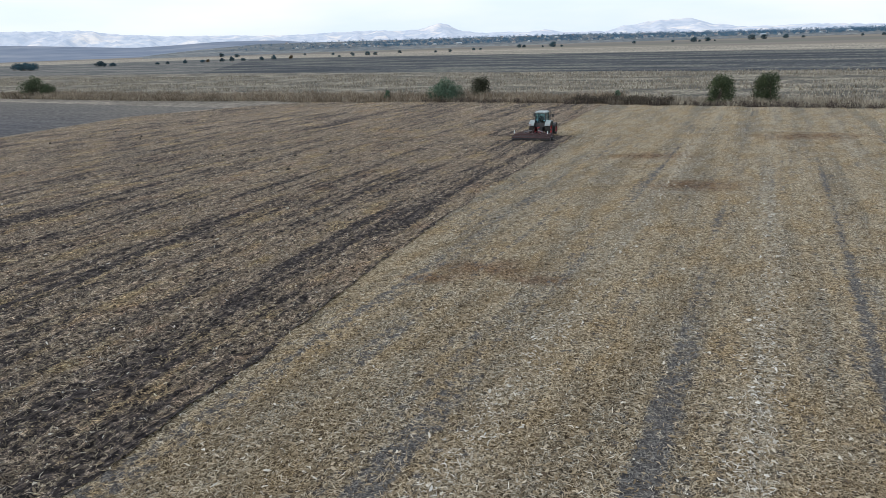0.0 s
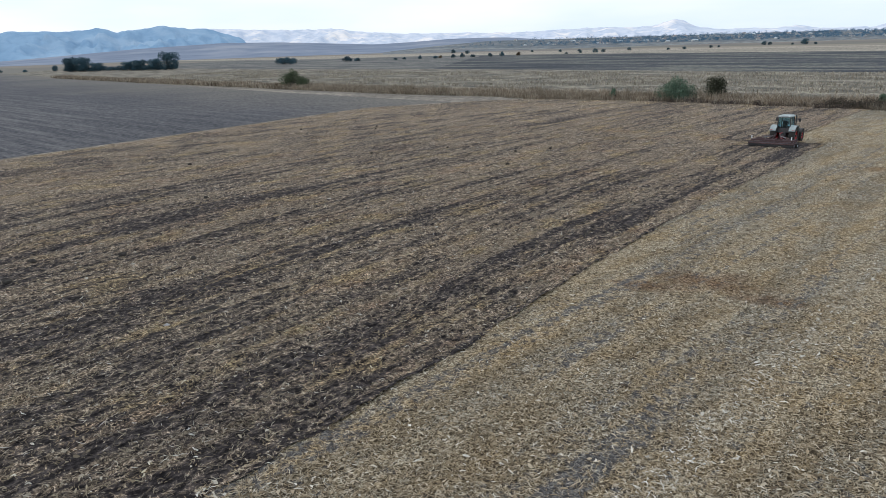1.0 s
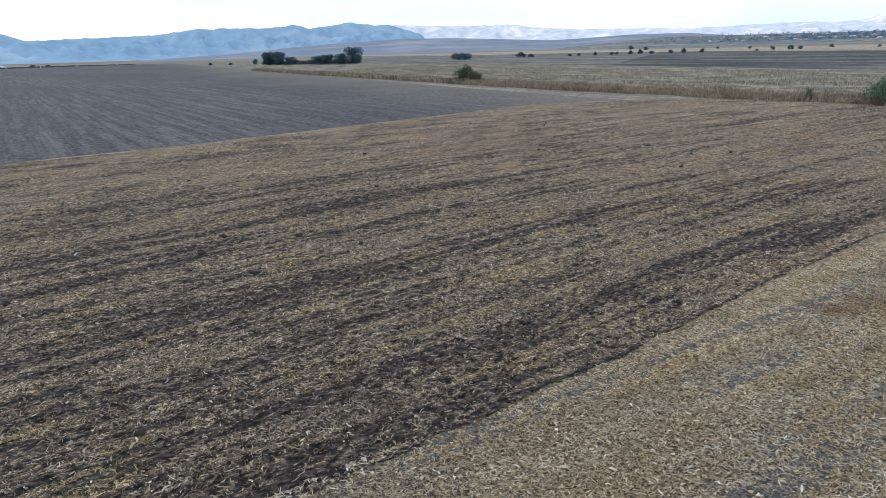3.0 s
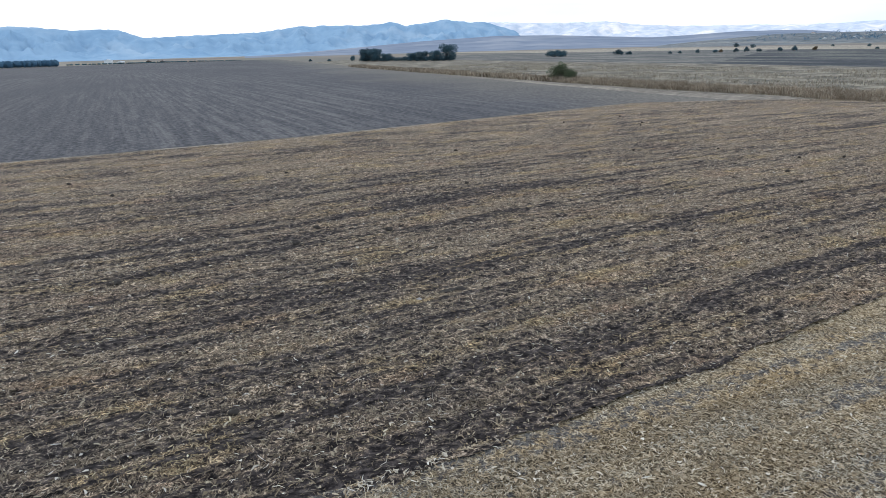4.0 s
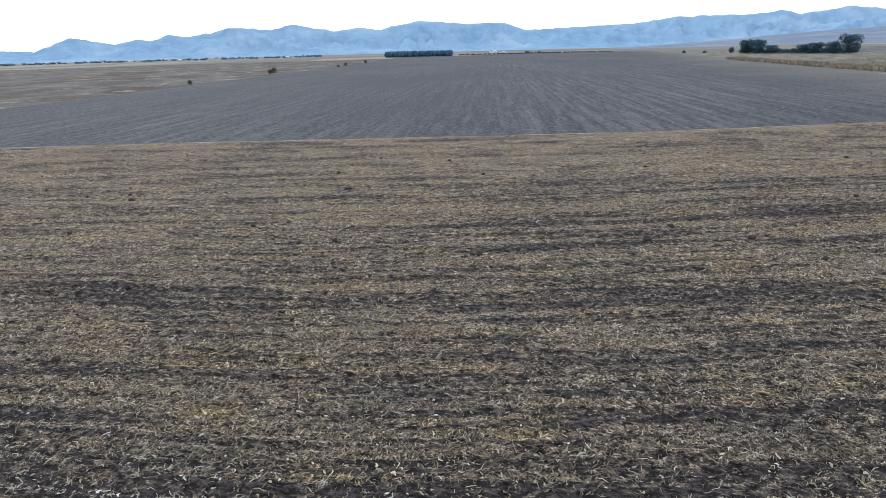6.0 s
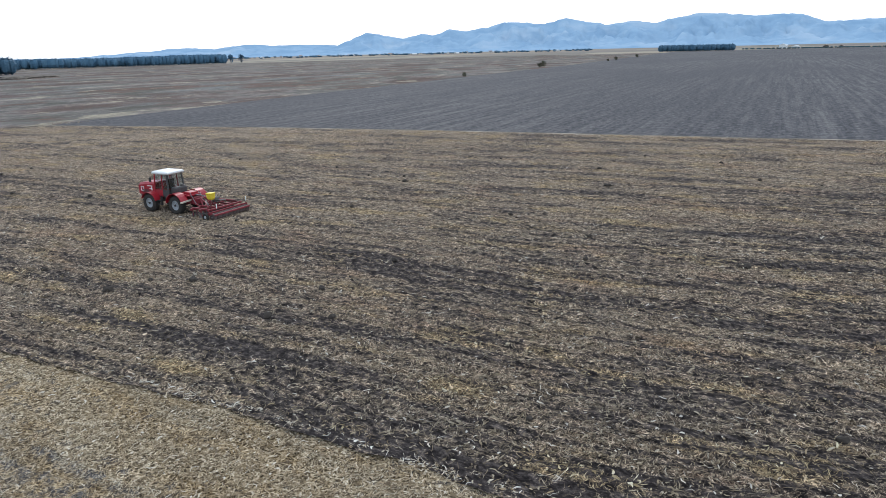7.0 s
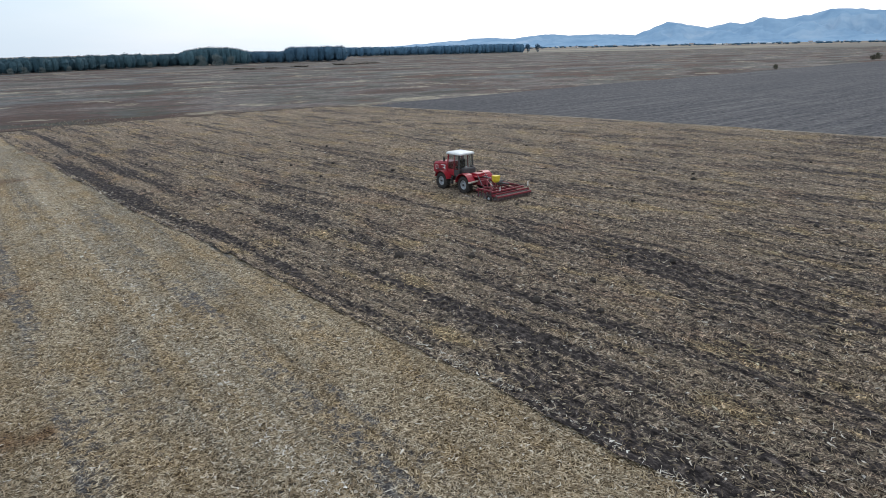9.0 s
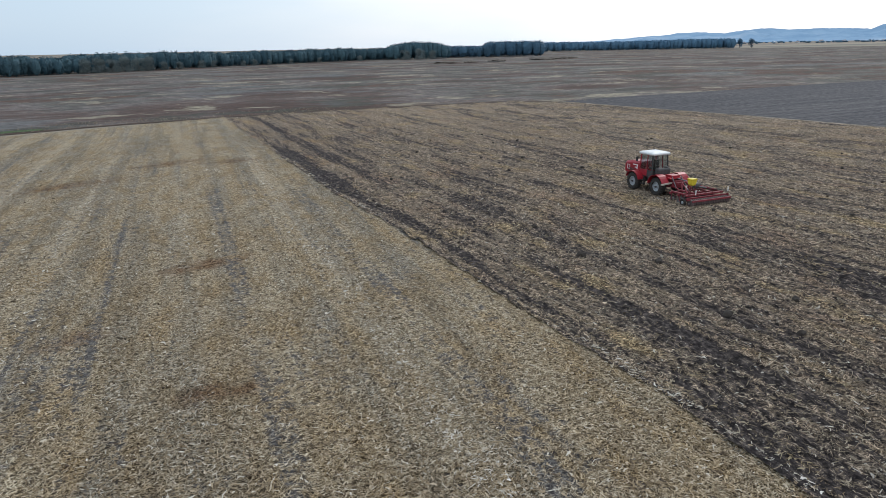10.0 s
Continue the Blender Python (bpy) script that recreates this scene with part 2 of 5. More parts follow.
def field_material(name, a, bcol, c, turn, stretch, scale, fine_scale=1.2):
    m, nt, b = material(name, 0.95)
    big = noise_tex(nt, coords(nt, (stretch, 1, 1), turn=turn), scale, 5, 0.6)
    fine = noise_tex(nt, coords(nt, (1.0, 0.30, 1), turn=turn), fine_scale, 5, 0.75)
    clump = noise_tex(nt, coords(nt, (1.0, 0.35, 1), turn=turn), fine_scale * 0.3, 5, 0.7)
    big = maths(nt, "ADD", big, maths(nt, "MULTIPLY", maths(nt, "SUBTRACT", clump, 0.5), 0.45))
    col = ramp(nt, big, [(0.40, a), (0.5, bcol), (0.60, c)])
    col = mix(nt, ramp(nt, fine, grey(0.43, 0.58)), mix(nt, 0.55, col, (0.02, 0.018, 0.017)), mix(nt, 1.0, col, (1.25, 1.22, 1.18), "MULTIPLY"))
    nt.links.new(col, b.inputs["Base Color"])
    bumped(nt, b, fine, 0.6, 0.3)
    return m


def ground_material():
    m, nt, b = material("distant_farmland", 0.95)
    v = nt.nodes.new("ShaderNodeTexVoronoi")
    v.inputs["Scale"].default_value = 1.0
    nt.links.new(coords(nt, (0.0016, 0.0060, 1), turn=-25), v.inputs["Vector"])
    sep = nt.nodes.new("ShaderNodeSeparateColor")
    nt.links.new(v.outputs["Color"], sep.inputs["Color"])
    cell = ramp(nt, sep.outputs[0], [(0.0, (0.20, 0.165, 0.13)), (0.25, (0.27, 0.225, 0.165)), (0.5, (0.17, 0.145, 0.125)),
                                     (0.7, (0.145, 0.14, 0.11)), (1.0, (0.31, 0.265, 0.20))])
    fine = noise_tex(nt, coords(nt, (0.3, 1, 1), turn=-25), 0.05, 6, 0.7)
    col = mix(nt, ramp(nt, fine, grey(0.3, 0.7)), mix(nt, 0.35, cell, (0.09, 0.085, 0.08)), cell)
    nt.links.new(col, b.inputs["Base Color"])
    return m


def meadow_material():
    m, nt, b = material("autumn_meadow", 0.95)
    big = noise_tex(nt, coords(nt, (0.7, 1, 1), turn=-12), 0.017, 6, 0.66)
    mid = noise_tex(nt, coords(nt, (0.7, 1, 1), turn=-12), 0.060, 7, 0.68)
    tone = noise_tex(nt, coords(nt, (0.6, 1, 1), turn=-20), 0.030, 6, 0.66)
    fine = noise_tex(nt, coords(nt, (0.5, 0.5, 1), turn=-12), 0.9, 6, 0.75)
    col = ramp(nt, big, [(0.40, (0.080, 0.042, 0.029)), (0.46, (0.135, 0.092, 0.072)), (0.50, (0.200, 0.168, 0.148)), (0.545, (0.128, 0.122, 0.100)), (0.60, (0.120, 0.062, 0.040))])
    col = mix(nt, ramp(nt, mid, [(0.41, (0.9, 0.9, 0.9)), (0.46, (0, 0, 0))]), col, (0.066, 0.068, 0.048))
    col = mix(nt, ramp(nt, tone, [(0.54, (0, 0, 0)), (0.62, (0.8, 0.8, 0.8))]), col, (0.165, 0.168, 0.160))
    col = mix(nt, ramp(nt, mid, [(0.575, (0, 0, 0)), (0.61, (0.9, 0.9, 0.9))]), col, (0.37, 0.325, 0.225))
    col = mix(nt, ramp(nt, fine, grey(0.42, 0.60)), mix(nt, 0.55, col, (0.03, 0.026, 0.024)), col)
    col = mix(nt, 1.0, col, (0.90, 0.90, 0.94), "MULTIPLY")
    nt.links.new(col, b.inputs["Base Color"])
    bumped(nt, b, fine, 0.6, 0.4)
    return m


def hill_material(name, low, high, bright, scale):
    m, nt, b = material(name, 1.0)
    b.inputs["Specular IOR Level"].default_value = 0.0
    n = noise_tex(nt, coords(nt), scale, 7, 0.6)
    p = noise_tex(nt, coords(nt, (1, 1, 2)), scale * 0.45, 4, 0.6)
    col = ramp(nt, n, [(0.35, low), (0.6, high)])
    col = mix(nt, ramp(nt, p, [(0.52, (0, 0, 0)), (0.68, (1, 1, 1))]), col, bright)
    nt.links.new(col, b.inputs["Base Color"])
    return m


def leaf_material(name, dark, lite):
    m, nt, b = material(name, 0.75)
    col = mix(nt, island(nt), dark, lite)
    big = noise_tex(nt, coords(nt), 0.9, 3)
    col = mix(nt, ramp(nt, big, grey(0.35, 0.7)), mix(nt, 0.35, col, tuple(c * 0.4 for c in dark)), col)
    tone = maths(nt, "ADD", 0.8, maths(nt, "MULTIPLY", object_random(nt), 0.45))
    hsv = nt.nodes.new("ShaderNodeHueSaturation")
    nt.links.new(col, hsv.inputs["Color"])
    nt.links.new(tone, hsv.inputs["Value"])
    nt.links.new(hsv.outputs["Color"], b.inputs["Base Color"])
    return m


TILLED = tilled_material()
STUBBLE = stubble_material()
STRAW = straw_material("dry_maize_leaf", [(0.0, (0.085, 0.058, 0.036)), (0.3, (0.24, 0.178, 0.104)), (0.65, (0.415, 0.318, 0.198)),
                                          (0.92, (0.615, 0.512, 0.368)), (1.0, (0.86, 0.81, 0.70))], stained=True)
TRASH = straw_material("weathered_maize_leaf", [(0.0, (0.050, 0.038, 0.030)), (0.35, (0.155, 0.120, 0.082)), (0.7, (0.29, 0.232, 0.152)),
                                                (0.92, (0.47, 0.405, 0.295)), (1.0, (0.80, 0.76, 0.68))], True)
HUSK = straw_material("bleached_maize_husk", [(0.0, (0.40, 0.34, 0.25)), (0.5, (0.62, 0.56, 0.45)), (1.0, (0.86, 0.83, 0.76))])
SOWN = sown_material()
GROUND = ground_material()
MEADOW = meadow_material()
HEADLAND = field_material("dusty_headland", (0.17, 0.15, 0.125), (0.23, 0.20, 0.165), (0.31, 0.275, 0.23), -20, 0.15, 0.08)
WEEDY = field_material("weedy_maize_land", (0.095, 0.087, 0.070), (0.175, 0.155, 0.120), (0.29, 0.26, 0.20), -25, 0.6, 0.12, 1.3)
FALLOW = field_material("grey_green_fallow", (0.070, 0.074, 0.078), (0.120, 0.120, 0.116), (0.20, 0.19, 0.165), -25, 0.3, 0.05, 0.6)
PLOUGHED = field_material("distant_ploughland", (0.018, 0.024, 0.034), (0.058, 0.064, 0.072), (0.15, 0.148, 0.126), -25, 0.2, 0.05, 0.7)
STRAWFIELD = field_material("distant_straw_field", (0.27, 0.238, 0.19), (0.33, 0.292, 0.237), (0.40, 0.355, 0.29), -25, 0.06, 0.03, 0.5)
REED = straw_material("dry_reed", [(0.0, (0.17, 0.125, 0.09)), (0.4, (0.32, 0.25, 0.18)), (0.8, (0.46, 0.385, 0.29)), (1.0, (0.60, 0.53, 0.43))], False, 0.45)
WEED = straw_material("dry_weed_stalk", [(0.0, (0.20, 0.17, 0.13)), (0.4, (0.36, 0.31, 0.24)), (0.8, (0.52, 0.465, 0.37)), (1.0, (0.68, 0.63, 0.53))], False, 0.5)
BRAMBLE = straw_material("bramble_leaf", [(0.0, (0.022, 0.022, 0.016)), (0.5, (0.05, 0.045, 0.032)), (0.8, (0.085, 0.06, 0.045)), (1.0, (0.14, 0.11, 0.08))])
GRASS = straw_material("withered_grass", [(0.0, (0.17, 0.115, 0.085)), (0.5, (0.26, 0.20, 0.15)), (0.85, (0.36, 0.30, 0.22)), (1.0, (0.50, 0.44, 0.33))])
# pale distance haze and pinkish sunlit patches are put into this base colour
SUNLIT_HAZE_HILL = hill_material("hazed_sunlit_hills", (0.50, 0.56, 0.66), (0.66, 0.685, 0.75), (0.90, 0.84, 0.80), 0.016)
# the blue is aerial haze painted into the hills' base colour
HAZE_BLUE_HILL = hill_material("hazed_wooded_hills", (0.205, 0.325, 0.465), (0.265, 0.390, 0.525), (0.335, 0.445, 0.56), 0.007)
# field tones shifted to blue-grey, with the haze painted in
HAZED_FOOTHILL = hill_material("hazed_foothill_fields", (0.18, 0.215, 0.28), (0.235, 0.265, 0.325), (0.30, 0.32, 0.365), 0.008)
SAGE = leaf_material("sage_green_leaf", (0.050, 0.088, 0.056), (0.14, 0.205, 0.135))
OLIVE = leaf_material("olive_leaf", (0.030, 0.034, 0.018), (0.085, 0.088, 0.045))
# dark leaf made bluish: distance haze is mixed into the colour
FAR_HAZED_LEAF = leaf_material("far_hazed_leaf", (0.036, 0.084, 0.112), (0.064, 0.122, 0.145))
WILLOW = leaf_material("willow_leaf", (0.125, 0.160, 0.165), (0.180, 0.215, 0.205))
RUST_LEAF = leaf_material("rusty_leaf", (0.10, 0.065, 0.035), (0.20, 0.14, 0.08))
# stronger blue than leaves have: the haze of the far woods, painted in
HAZE_LEAF = leaf_material("distant_hazed_leaf", (0.058, 0.135, 0.215), (0.088, 0.175, 0.255))
BARK = plain("bark", (0.09, 0.07, 0.055), 0.95, 0, 0.5, 5)
CLOD = plain("damp_clod", (0.028, 0.024, 0.022), 0.95, 0, 0.5, 9)
HEAP = plain("grey_earth", (0.13, 0.115, 0.10), 0.95, 0, 0.5, 0.5, 0.1)
SCRUB = straw_material("purple_brown_scrub", [(0.0, (0.03, 0.022, 0.022)), (0.5, (0.075, 0.055, 0.052)), (0.85, (0.13, 0.10, 0.09)), (1.0, (0.20, 0.165, 0.14))])
GREEN_LEAF = leaf_material("dark_bush_leaf", (0.036, 0.054, 0.026), (0.115, 0.145, 0.068))
# ground colour of the slope carries the blue-grey haze over the plain
VILLAGE = field_material("hazed_village_slope", (0.115, 0.140, 0.160), (0.155, 0.175, 0.190), (0.22, 0.225, 0.22), -25, 0.2, 0.01, 0.08)
TURF = plain("green_turf", (0.06, 0.10, 0.04), 0.95, 0, 0.4, 1.5, 0.1)
SCRUB_SOIL = plain("brown_weedy_soil", (0.075, 0.052, 0.042), 0.95, 0, 0.5, 1.2, 0.1)


# ---- mesh helpers ----
def np_mesh(name, co, faces, mat, smooth=False):
    """A mesh from an array of places and an array of triangles or quads."""
    co, faces = np.asarray(co, np.float32), np.asarray(faces, np.int32)
    k = faces.shape[1]
    me = bpy.data.meshes.new(name)
    me.vertices.add(len(co))
    me.vertices.foreach_set("co", co.ravel())
    me.loops.add(faces.size)
    me.loops.foreach_set("vertex_index", faces.ravel())
    me.polygons.add(len(faces))
    me.polygons.foreach_set("loop_start", np.arange(0, faces.size, k, dtype=np.int32))
    me.polygons.foreach_set("loop_total", np.full(len(faces), k, np.int32))
    me.polygons.foreach_set("use_smooth", np.full(len(faces), smooth))
    me.materials.append(mat)
    me.update(calc_edges=True)
    return me


def part(name, bm, mat, parent, label="", at=None, smooth=False):
    """Links a bmesh, or a finished mesh, as one mesh object under a thing or under a part."""
    if isinstance(bm, bpy.types.Mesh):
        me = bm
    else:
        me = bpy.data.meshes.new(name)
        bm.to_mesh(me)
        bm.free()
        me.materials.append(mat)
        if smooth:
            me.polygons.foreach_set("use_smooth", np.full(len(me.polygons), True))
    ob = new(name, me)
    ob.parent = parent
    if at is not None:
        ob.matrix_basis = at
    return tagged(ob, label)


TABLE = np.random.RandomState(7).rand(256, 256)


def vnoise(x, y, shift=0):
    """Smooth noise between 0 and 1."""
    x, y = np.asarray(x, float) + shift * 17.3, np.asarray(y, float) + shift * 9.1
    i, j = np.floor(x).astype(int), np.floor(y).astype(int)
    fx, fy = x - i, y - j
    fx, fy = fx * fx * (3 - 2 * fx), fy * fy * (3 - 2 * fy)
    a, b = TABLE[i % 256, j % 256], TABLE[(i + 1) % 256, j % 256]
    c, d = TABLE[i % 256, (j + 1) % 256], TABLE[(i + 1) % 256, (j + 1) % 256]
    return (a * (1 - fx) + b * fx) * (1 - fy) + (c * (1 - fx) + d * fx) * fy


def fnoise(x, y, shift=0, octaves=3):
    total, amp, s = 0.0, 0.5, 0.0
    for k in range(octaves):
        total, s = total + amp * vnoise(np.asarray(x) * 2 ** k, np.asarray(y) * 2 ** k, shift + k), s + amp
        amp *= 0.5
    return total / s


# ---- the plan of the fields ----
EDGE_Y = [-140, -111, -45, -31, -20, -8.8, -4.4, 0, 10.9, 16.7, 22.5, 28, 34.6, 43, 53.5, 64.9, 77.4, 140]
EDGE_X = [-64.5, -54, -30.8, -26.6, -22.7, -19.1, -17.3, -15.6, -12.7, -11.5, -10.1, -9.1, -8.0, -6.2, -3.6, -0.3, 2.9, 20.5]
SOWN_Y = [-140, -85, -45, -20, 0, 25, 50, 74, 98, 118, 133, 160]
SOWN_X = [-118, -110, -104.2, -98.8, -93.6, -86.8, -81, -78, -75.2, -73, -60, -20]
VERGE_X = [-640, -397, -247, -146, -90, -57, -47, -21.6, 9.9, 30.8, 49, 100, 200, 400]
VERGE_Y = [400, 286, 220, 178.7, 156, 147, 140, 135.4, 123, 114, 106.4, 86, 45, -40]
SOUTH_X = [-140, -111, -105, -73.7, -54, -36.7, -21, 60, 300]
SOUTH_Y = [-70, -84, -93, -106, -111, -114, -114, -110, -104]


def edge_x(y):
    return np.interp(y, EDGE_Y, EDGE_X) - 4.4 * (np.asarray(y) > 83)


def sown_x(y):
    return np.interp(y, SOWN_Y, SOWN_X)


def verge_y(x):
    return np.interp(x, VERGE_X, VERGE_Y)


def south_y(x):
    return np.interp(x, SOUTH_X, SOUTH_Y)


def row_x(y):
    """How far the stubble's rows have swung east at y."""
    y = np.asarray(y, float)
    return 0.38 * y - 0.07 * 20 * np.log(np.cosh(y / 20)) + 0.036 * np.clip(-y - 20, 0, None)


def steps(low, high, near_low, near_high, fine, growth):
    """Places from low to high, fine between near_low and near_high and wider outside."""
    mid = list(np.arange(near_low, near_high, fine))
    up, s = [near_high], fine
    while up[-1] < high:
        s *= growth
        up.append(up[-1] + s)
    down, s = [near_low], fine
    while down[-1] > low:
        s *= growth
        down.append(down[-1] - s)
    return np.array(sorted(set(down[1:])) + mid + up)


# bare furrows in the tilled soil: distance from its edge, how bare, how wide, and the stretch of y
FURROWS = ((-0.5, 0.60, 0.90, -75, 14), (-1.6, 0.34, 0.7, 24, 90), (-4.0, 0.36, 0.55, -120, 90), (-7.2, 0.24, 0.50, -60, 90), (-10.4, 0.18, 0.45, -30, 60), (-14.0, 0.20, 0.45, -25, 70),
           (-18.5, 0.14, 0.45, -20, 60), (-23.0, 0.14, 0.45, -30, 60), (-29.0, 0.12, 0.5, -40, 70), (-37.0, 0.12, 0.5, -60, 80))


def tilled_cover(x, y):
    """How much straw lies on the tilled soil, 0 to 1."""
    u = x - edge_x(y)
    fine = fnoise(u * 2.2, y * 0.13, 3, 3)
    wide = fnoise(u * 0.85, y * 0.04, 15, 3)
    patch = fnoise(u * 0.5, y * 0.30, 5, 3)
    c = 0.57 + 0.85 * (fine - 0.5) + 0.60 * (wide - 0.5) + 0.45 * (patch - 0.5)
    for off, depth, w, y0, y1 in FURROWS:
        wobble = 0.9 * (vnoise(y * 0.045, y * 0 + off, 8) - 0.5)
        here = np.clip(0.1 + 1.3 * vnoise(y * 0.10, y * 0 + off, 6), 0, 1) * np.clip((y - y0) / 10, 0, 1) * np.clip((y1 - y) / 10, 0, 1)
        c = c - 1.25 * depth * here * np.exp(-((u - off - wobble) / w) ** 2)
    c = c - 0.08 * np.exp(-((x + 26) ** 2 + (y - 8) ** 2) / 420) - 0.13 * np.exp(-((x + 42) / 22) ** 2 - ((y - 28) / 26) ** 2)
    return np.clip(c, 0, 1)


def tilled_height(x, y):
    u = x - edge_x(y)
    c = tilled_cover(x, y)
    h = 0.09 * fnoise(u * 1.3, y * 0.22, 11, 2) + 0.10 * vnoise(u * 2.6, y * 1.7, 12) + 0.07 * vnoise(u * 5, y * 4, 13)
    return 0.03 + h * (0.75 + 0.5 * (1 - c)) - 0.05 * (1 - c)


# wheel tracks between the stubble rows: place across the rows, how bare, how wide
TRACKS = ((-16.1, 0.50, 0.55), (-13.4, 0.34, 0.28), (-9.1, 0.60, 0.50), (-6.4, 0.20, 0.20), (-2.3, 0.62, 0.48), (4.3, 0.52, 0.46), (7.2, 0.24, 0.28),
          (11.4, 0.50, 0.48), (18.0, 0.45, 0.48), (24.6, 0.42, 0.48), (31.2, 0.40, 0.48), (38.0, 0.35, 0.5))


def stubble_cover(x, y):
    """How much straw lies on the stubble, 0 to 1."""
    v = x - row_x(y)
    broken = fnoise(v * 0.6, y * 0.16, 21, 3)
    c = 0.68 + 0.58 * (broken - 0.5)
    for off, depth, wide in TRACKS:
        wobble = 0.35 * (vnoise(y * 0.06, y * 0 + off, 8) - 0.5)
        here = np.clip(0.60 + 0.5 * vnoise(y * 0.09, y * 0 + off, 14), 0, 1)
        c = c - 0.66 * np.clip(1.35 - np.abs(y) / 90, 0.5, 1) * depth * here * np.exp(-((v - off - wobble) / wide) ** 2)
    return np.clip(c + 0.09 * np.cos(v * 2 * np.pi / 0.76), 0, 1)


def husk_band(x, y):
    """Bands of pale husks between the wheel tracks, 0 to 1."""
    v = x - row_x(y)
    k = np.zeros_like(v)
    for off in (-7.2, 0.3, 7.6, 14.4, 21.0):
        k = np.maximum(k, np.exp(-((v - off - 0.5 * (vnoise(y * 0.05, y * 0 + off, 18) - 0.5)) / 0.75) ** 2) * np.clip(0.2 + 1.1 * vnoise(y * 0.09, y * 0 + off, 16), 0, 1))
    ridge = np.exp(-((x - edge_x(y) - 0.30) / 0.28) ** 2) * np.clip(2.4 * vnoise(y * 0.16, y * 0, 24) - 0.7, 0, 1) * (y < 12)
    return np.maximum(k, ridge)


def stubble_height(x, y):
    v = x - row_x(y)
    return 0.03 + 0.05 * fnoise(v * 0.9, y * 0.9, 31, 2) + 0.03 * vnoise(v * 4.5, y * 4.5, 33) + 0.02 * stubble_cover(x, y)


def rust_stain(x, y):
    """Rusty, weathered patches of straw, 0 to 1."""
    c = 0 * x
    for px, py, rx, ry in ((11.6, 68, 4.5, 2.5), (12.5, 54, 4.0, 3.0), (-1.9, 33.5, 2.6, 1.9), (-4.3, 32, 1.8, 1.2), (0.8, 31.8, 1.4, 1.0), (-8.4, -20.6, 1.1, 1.0), (-9.4, -20.0, 0.7, 0.6),
                           (-6.6, -28.5, 1.4, 1.0), (-14.6, -34.3, 2.4, 1.3), (-27.3, -69.5, 4.0, 2.2), (-16.4, -64.4, 5.0, 2.0), (-32.7, -65.8, 3.0, 1.8), (30, 80, 6, 4)):
        c = np.maximum(c, np.exp(-((x - px) / (1.35 * rx)) ** 2 - ((y - py) / ry) ** 2) * 0.74)
    return c


def sheet(name, X, Y, Z, keep, uvx, cover, mat):
    """A field as a grid of places; keep: which cells lie inside the field."""
    ny, nx = X.shape
    idx = np.arange(ny * nx).reshape(ny, nx)
    q = np.stack([idx[:-1, :-1], idx[:-1, 1:], idx[1:, 1:], idx[1:, :-1]], -1)[keep]
    me = np_mesh(name, np.stack([X, Y, Z], -1).reshape(-1, 3), q, mat, True)
    uv = me.uv_layers.new(name="rows")
    loops = q.ravel()
    uv.data.foreach_set("uv", np.stack([uvx.ravel()[loops], Y.ravel()[loops]], -1).astype(np.float32).ravel())
    a = me.attributes.new("cover", "FLOAT", "POINT")
    a.data.foreach_set("value", cover.astype(np.float32).ravel())
    a = me.attributes.new("rust", "FLOAT", "POINT")
    a.data.foreach_set("value", rust_stain(X, Y).astype(np.float32).ravel())
    a = me.attributes.new("husk", "FLOAT", "POINT")
    a.data.foreach_set("value", husk_band(X, Y).astype(np.float32).ravel())
    return new(name, me)


ys = steps(-116, 152, -30, 40, 0.18, 1.035)

# the tilled strip
dist = steps(-84, 0, -26, 0, 0.15, 1.035)
dist = dist[dist <= 0]
frac = dist / dist.min()
Y = np.repeat(ys[:, None], len(dist), 1)
left, right = sown_x(ys)[:, None], edge_x(ys)[:, None]
jag = 0.55 * (fnoise(ys * 0.9, ys * 0, 41, 4) - 0.5)[:, None]
X = right - (right - left) * frac[None, :] + 0.6 * (1 - frac[None, :]) ** 40 + jag * (1 - frac[None, :]) ** 8
cx, cy = X[:-1, :-1], Y[:-1, :-1]
keep = (cy < verge_y(cx) - 1.0) & (cy > south_y(cx))
tilled = sheet("field_tilled", X, Y, tilled_height(X, Y) + 0.02, keep, X - edge_x(Y), tilled_cover(X, Y), TILLED)
tagged(tilled, "dark tilled field strip with straw mixed into the soil", "tilled field", kind="structure")

# the stubble
dist = steps(0, 150, 0.0, 26, 0.17, 1.045)
dist = dist[dist >= 0]
Y = np.repeat(ys[:, None], len(dist), 1)
X = edge_x(ys)[:, None] + dist[None, :] + jag * np.clip(1 - dist[None, :] / 2, 0, 1)
cx, cy = X[:-1, :-1], Y[:-1, :-1]
keep = (cy < verge_y(cx) - 1.0) & (cy > south_y(cx))
stubble = sheet("field_stubble", X, Y, stubble_height(X, Y) + 0.02, keep, X - row_x(Y), stubble_cover(X, Y), STUBBLE)
tagged(stubble, "pale maize stubble field littered with chopped straw", "stubble field", kind="structure")


def land(name, points, z, mat, label, category):
    """A flat piece of land with this outline."""
    bm = bmesh.new()
    f = bm.faces.new([bm.verts.new((x, y, z)) for x, y in points])
    bmesh.ops.triangulate(bm, faces=[f])
    me = bpy.data.meshes.new(name)
    bm.to_mesh(me)
    bm.free()
    me.materials.append(mat)
    for p in me.polygons:
        if p.normal.z < 0:
            p.flip()
    return tagged(new(name, me), label, category, kind="structure")


# one sheet of ground to the horizon
bm = bmesh.new()
bmesh.ops.create_circle(bm, cap_ends=True, cap_tris=True, segments=96, radius=4900)
me = bpy.data.meshes.new("ground")
bm.to_mesh(me)
bm.free()
me.materials.append(GROUND)
tagged(new("ground", me), "flat tan and brown farmland reaching the horizon", "ground", kind="structure")

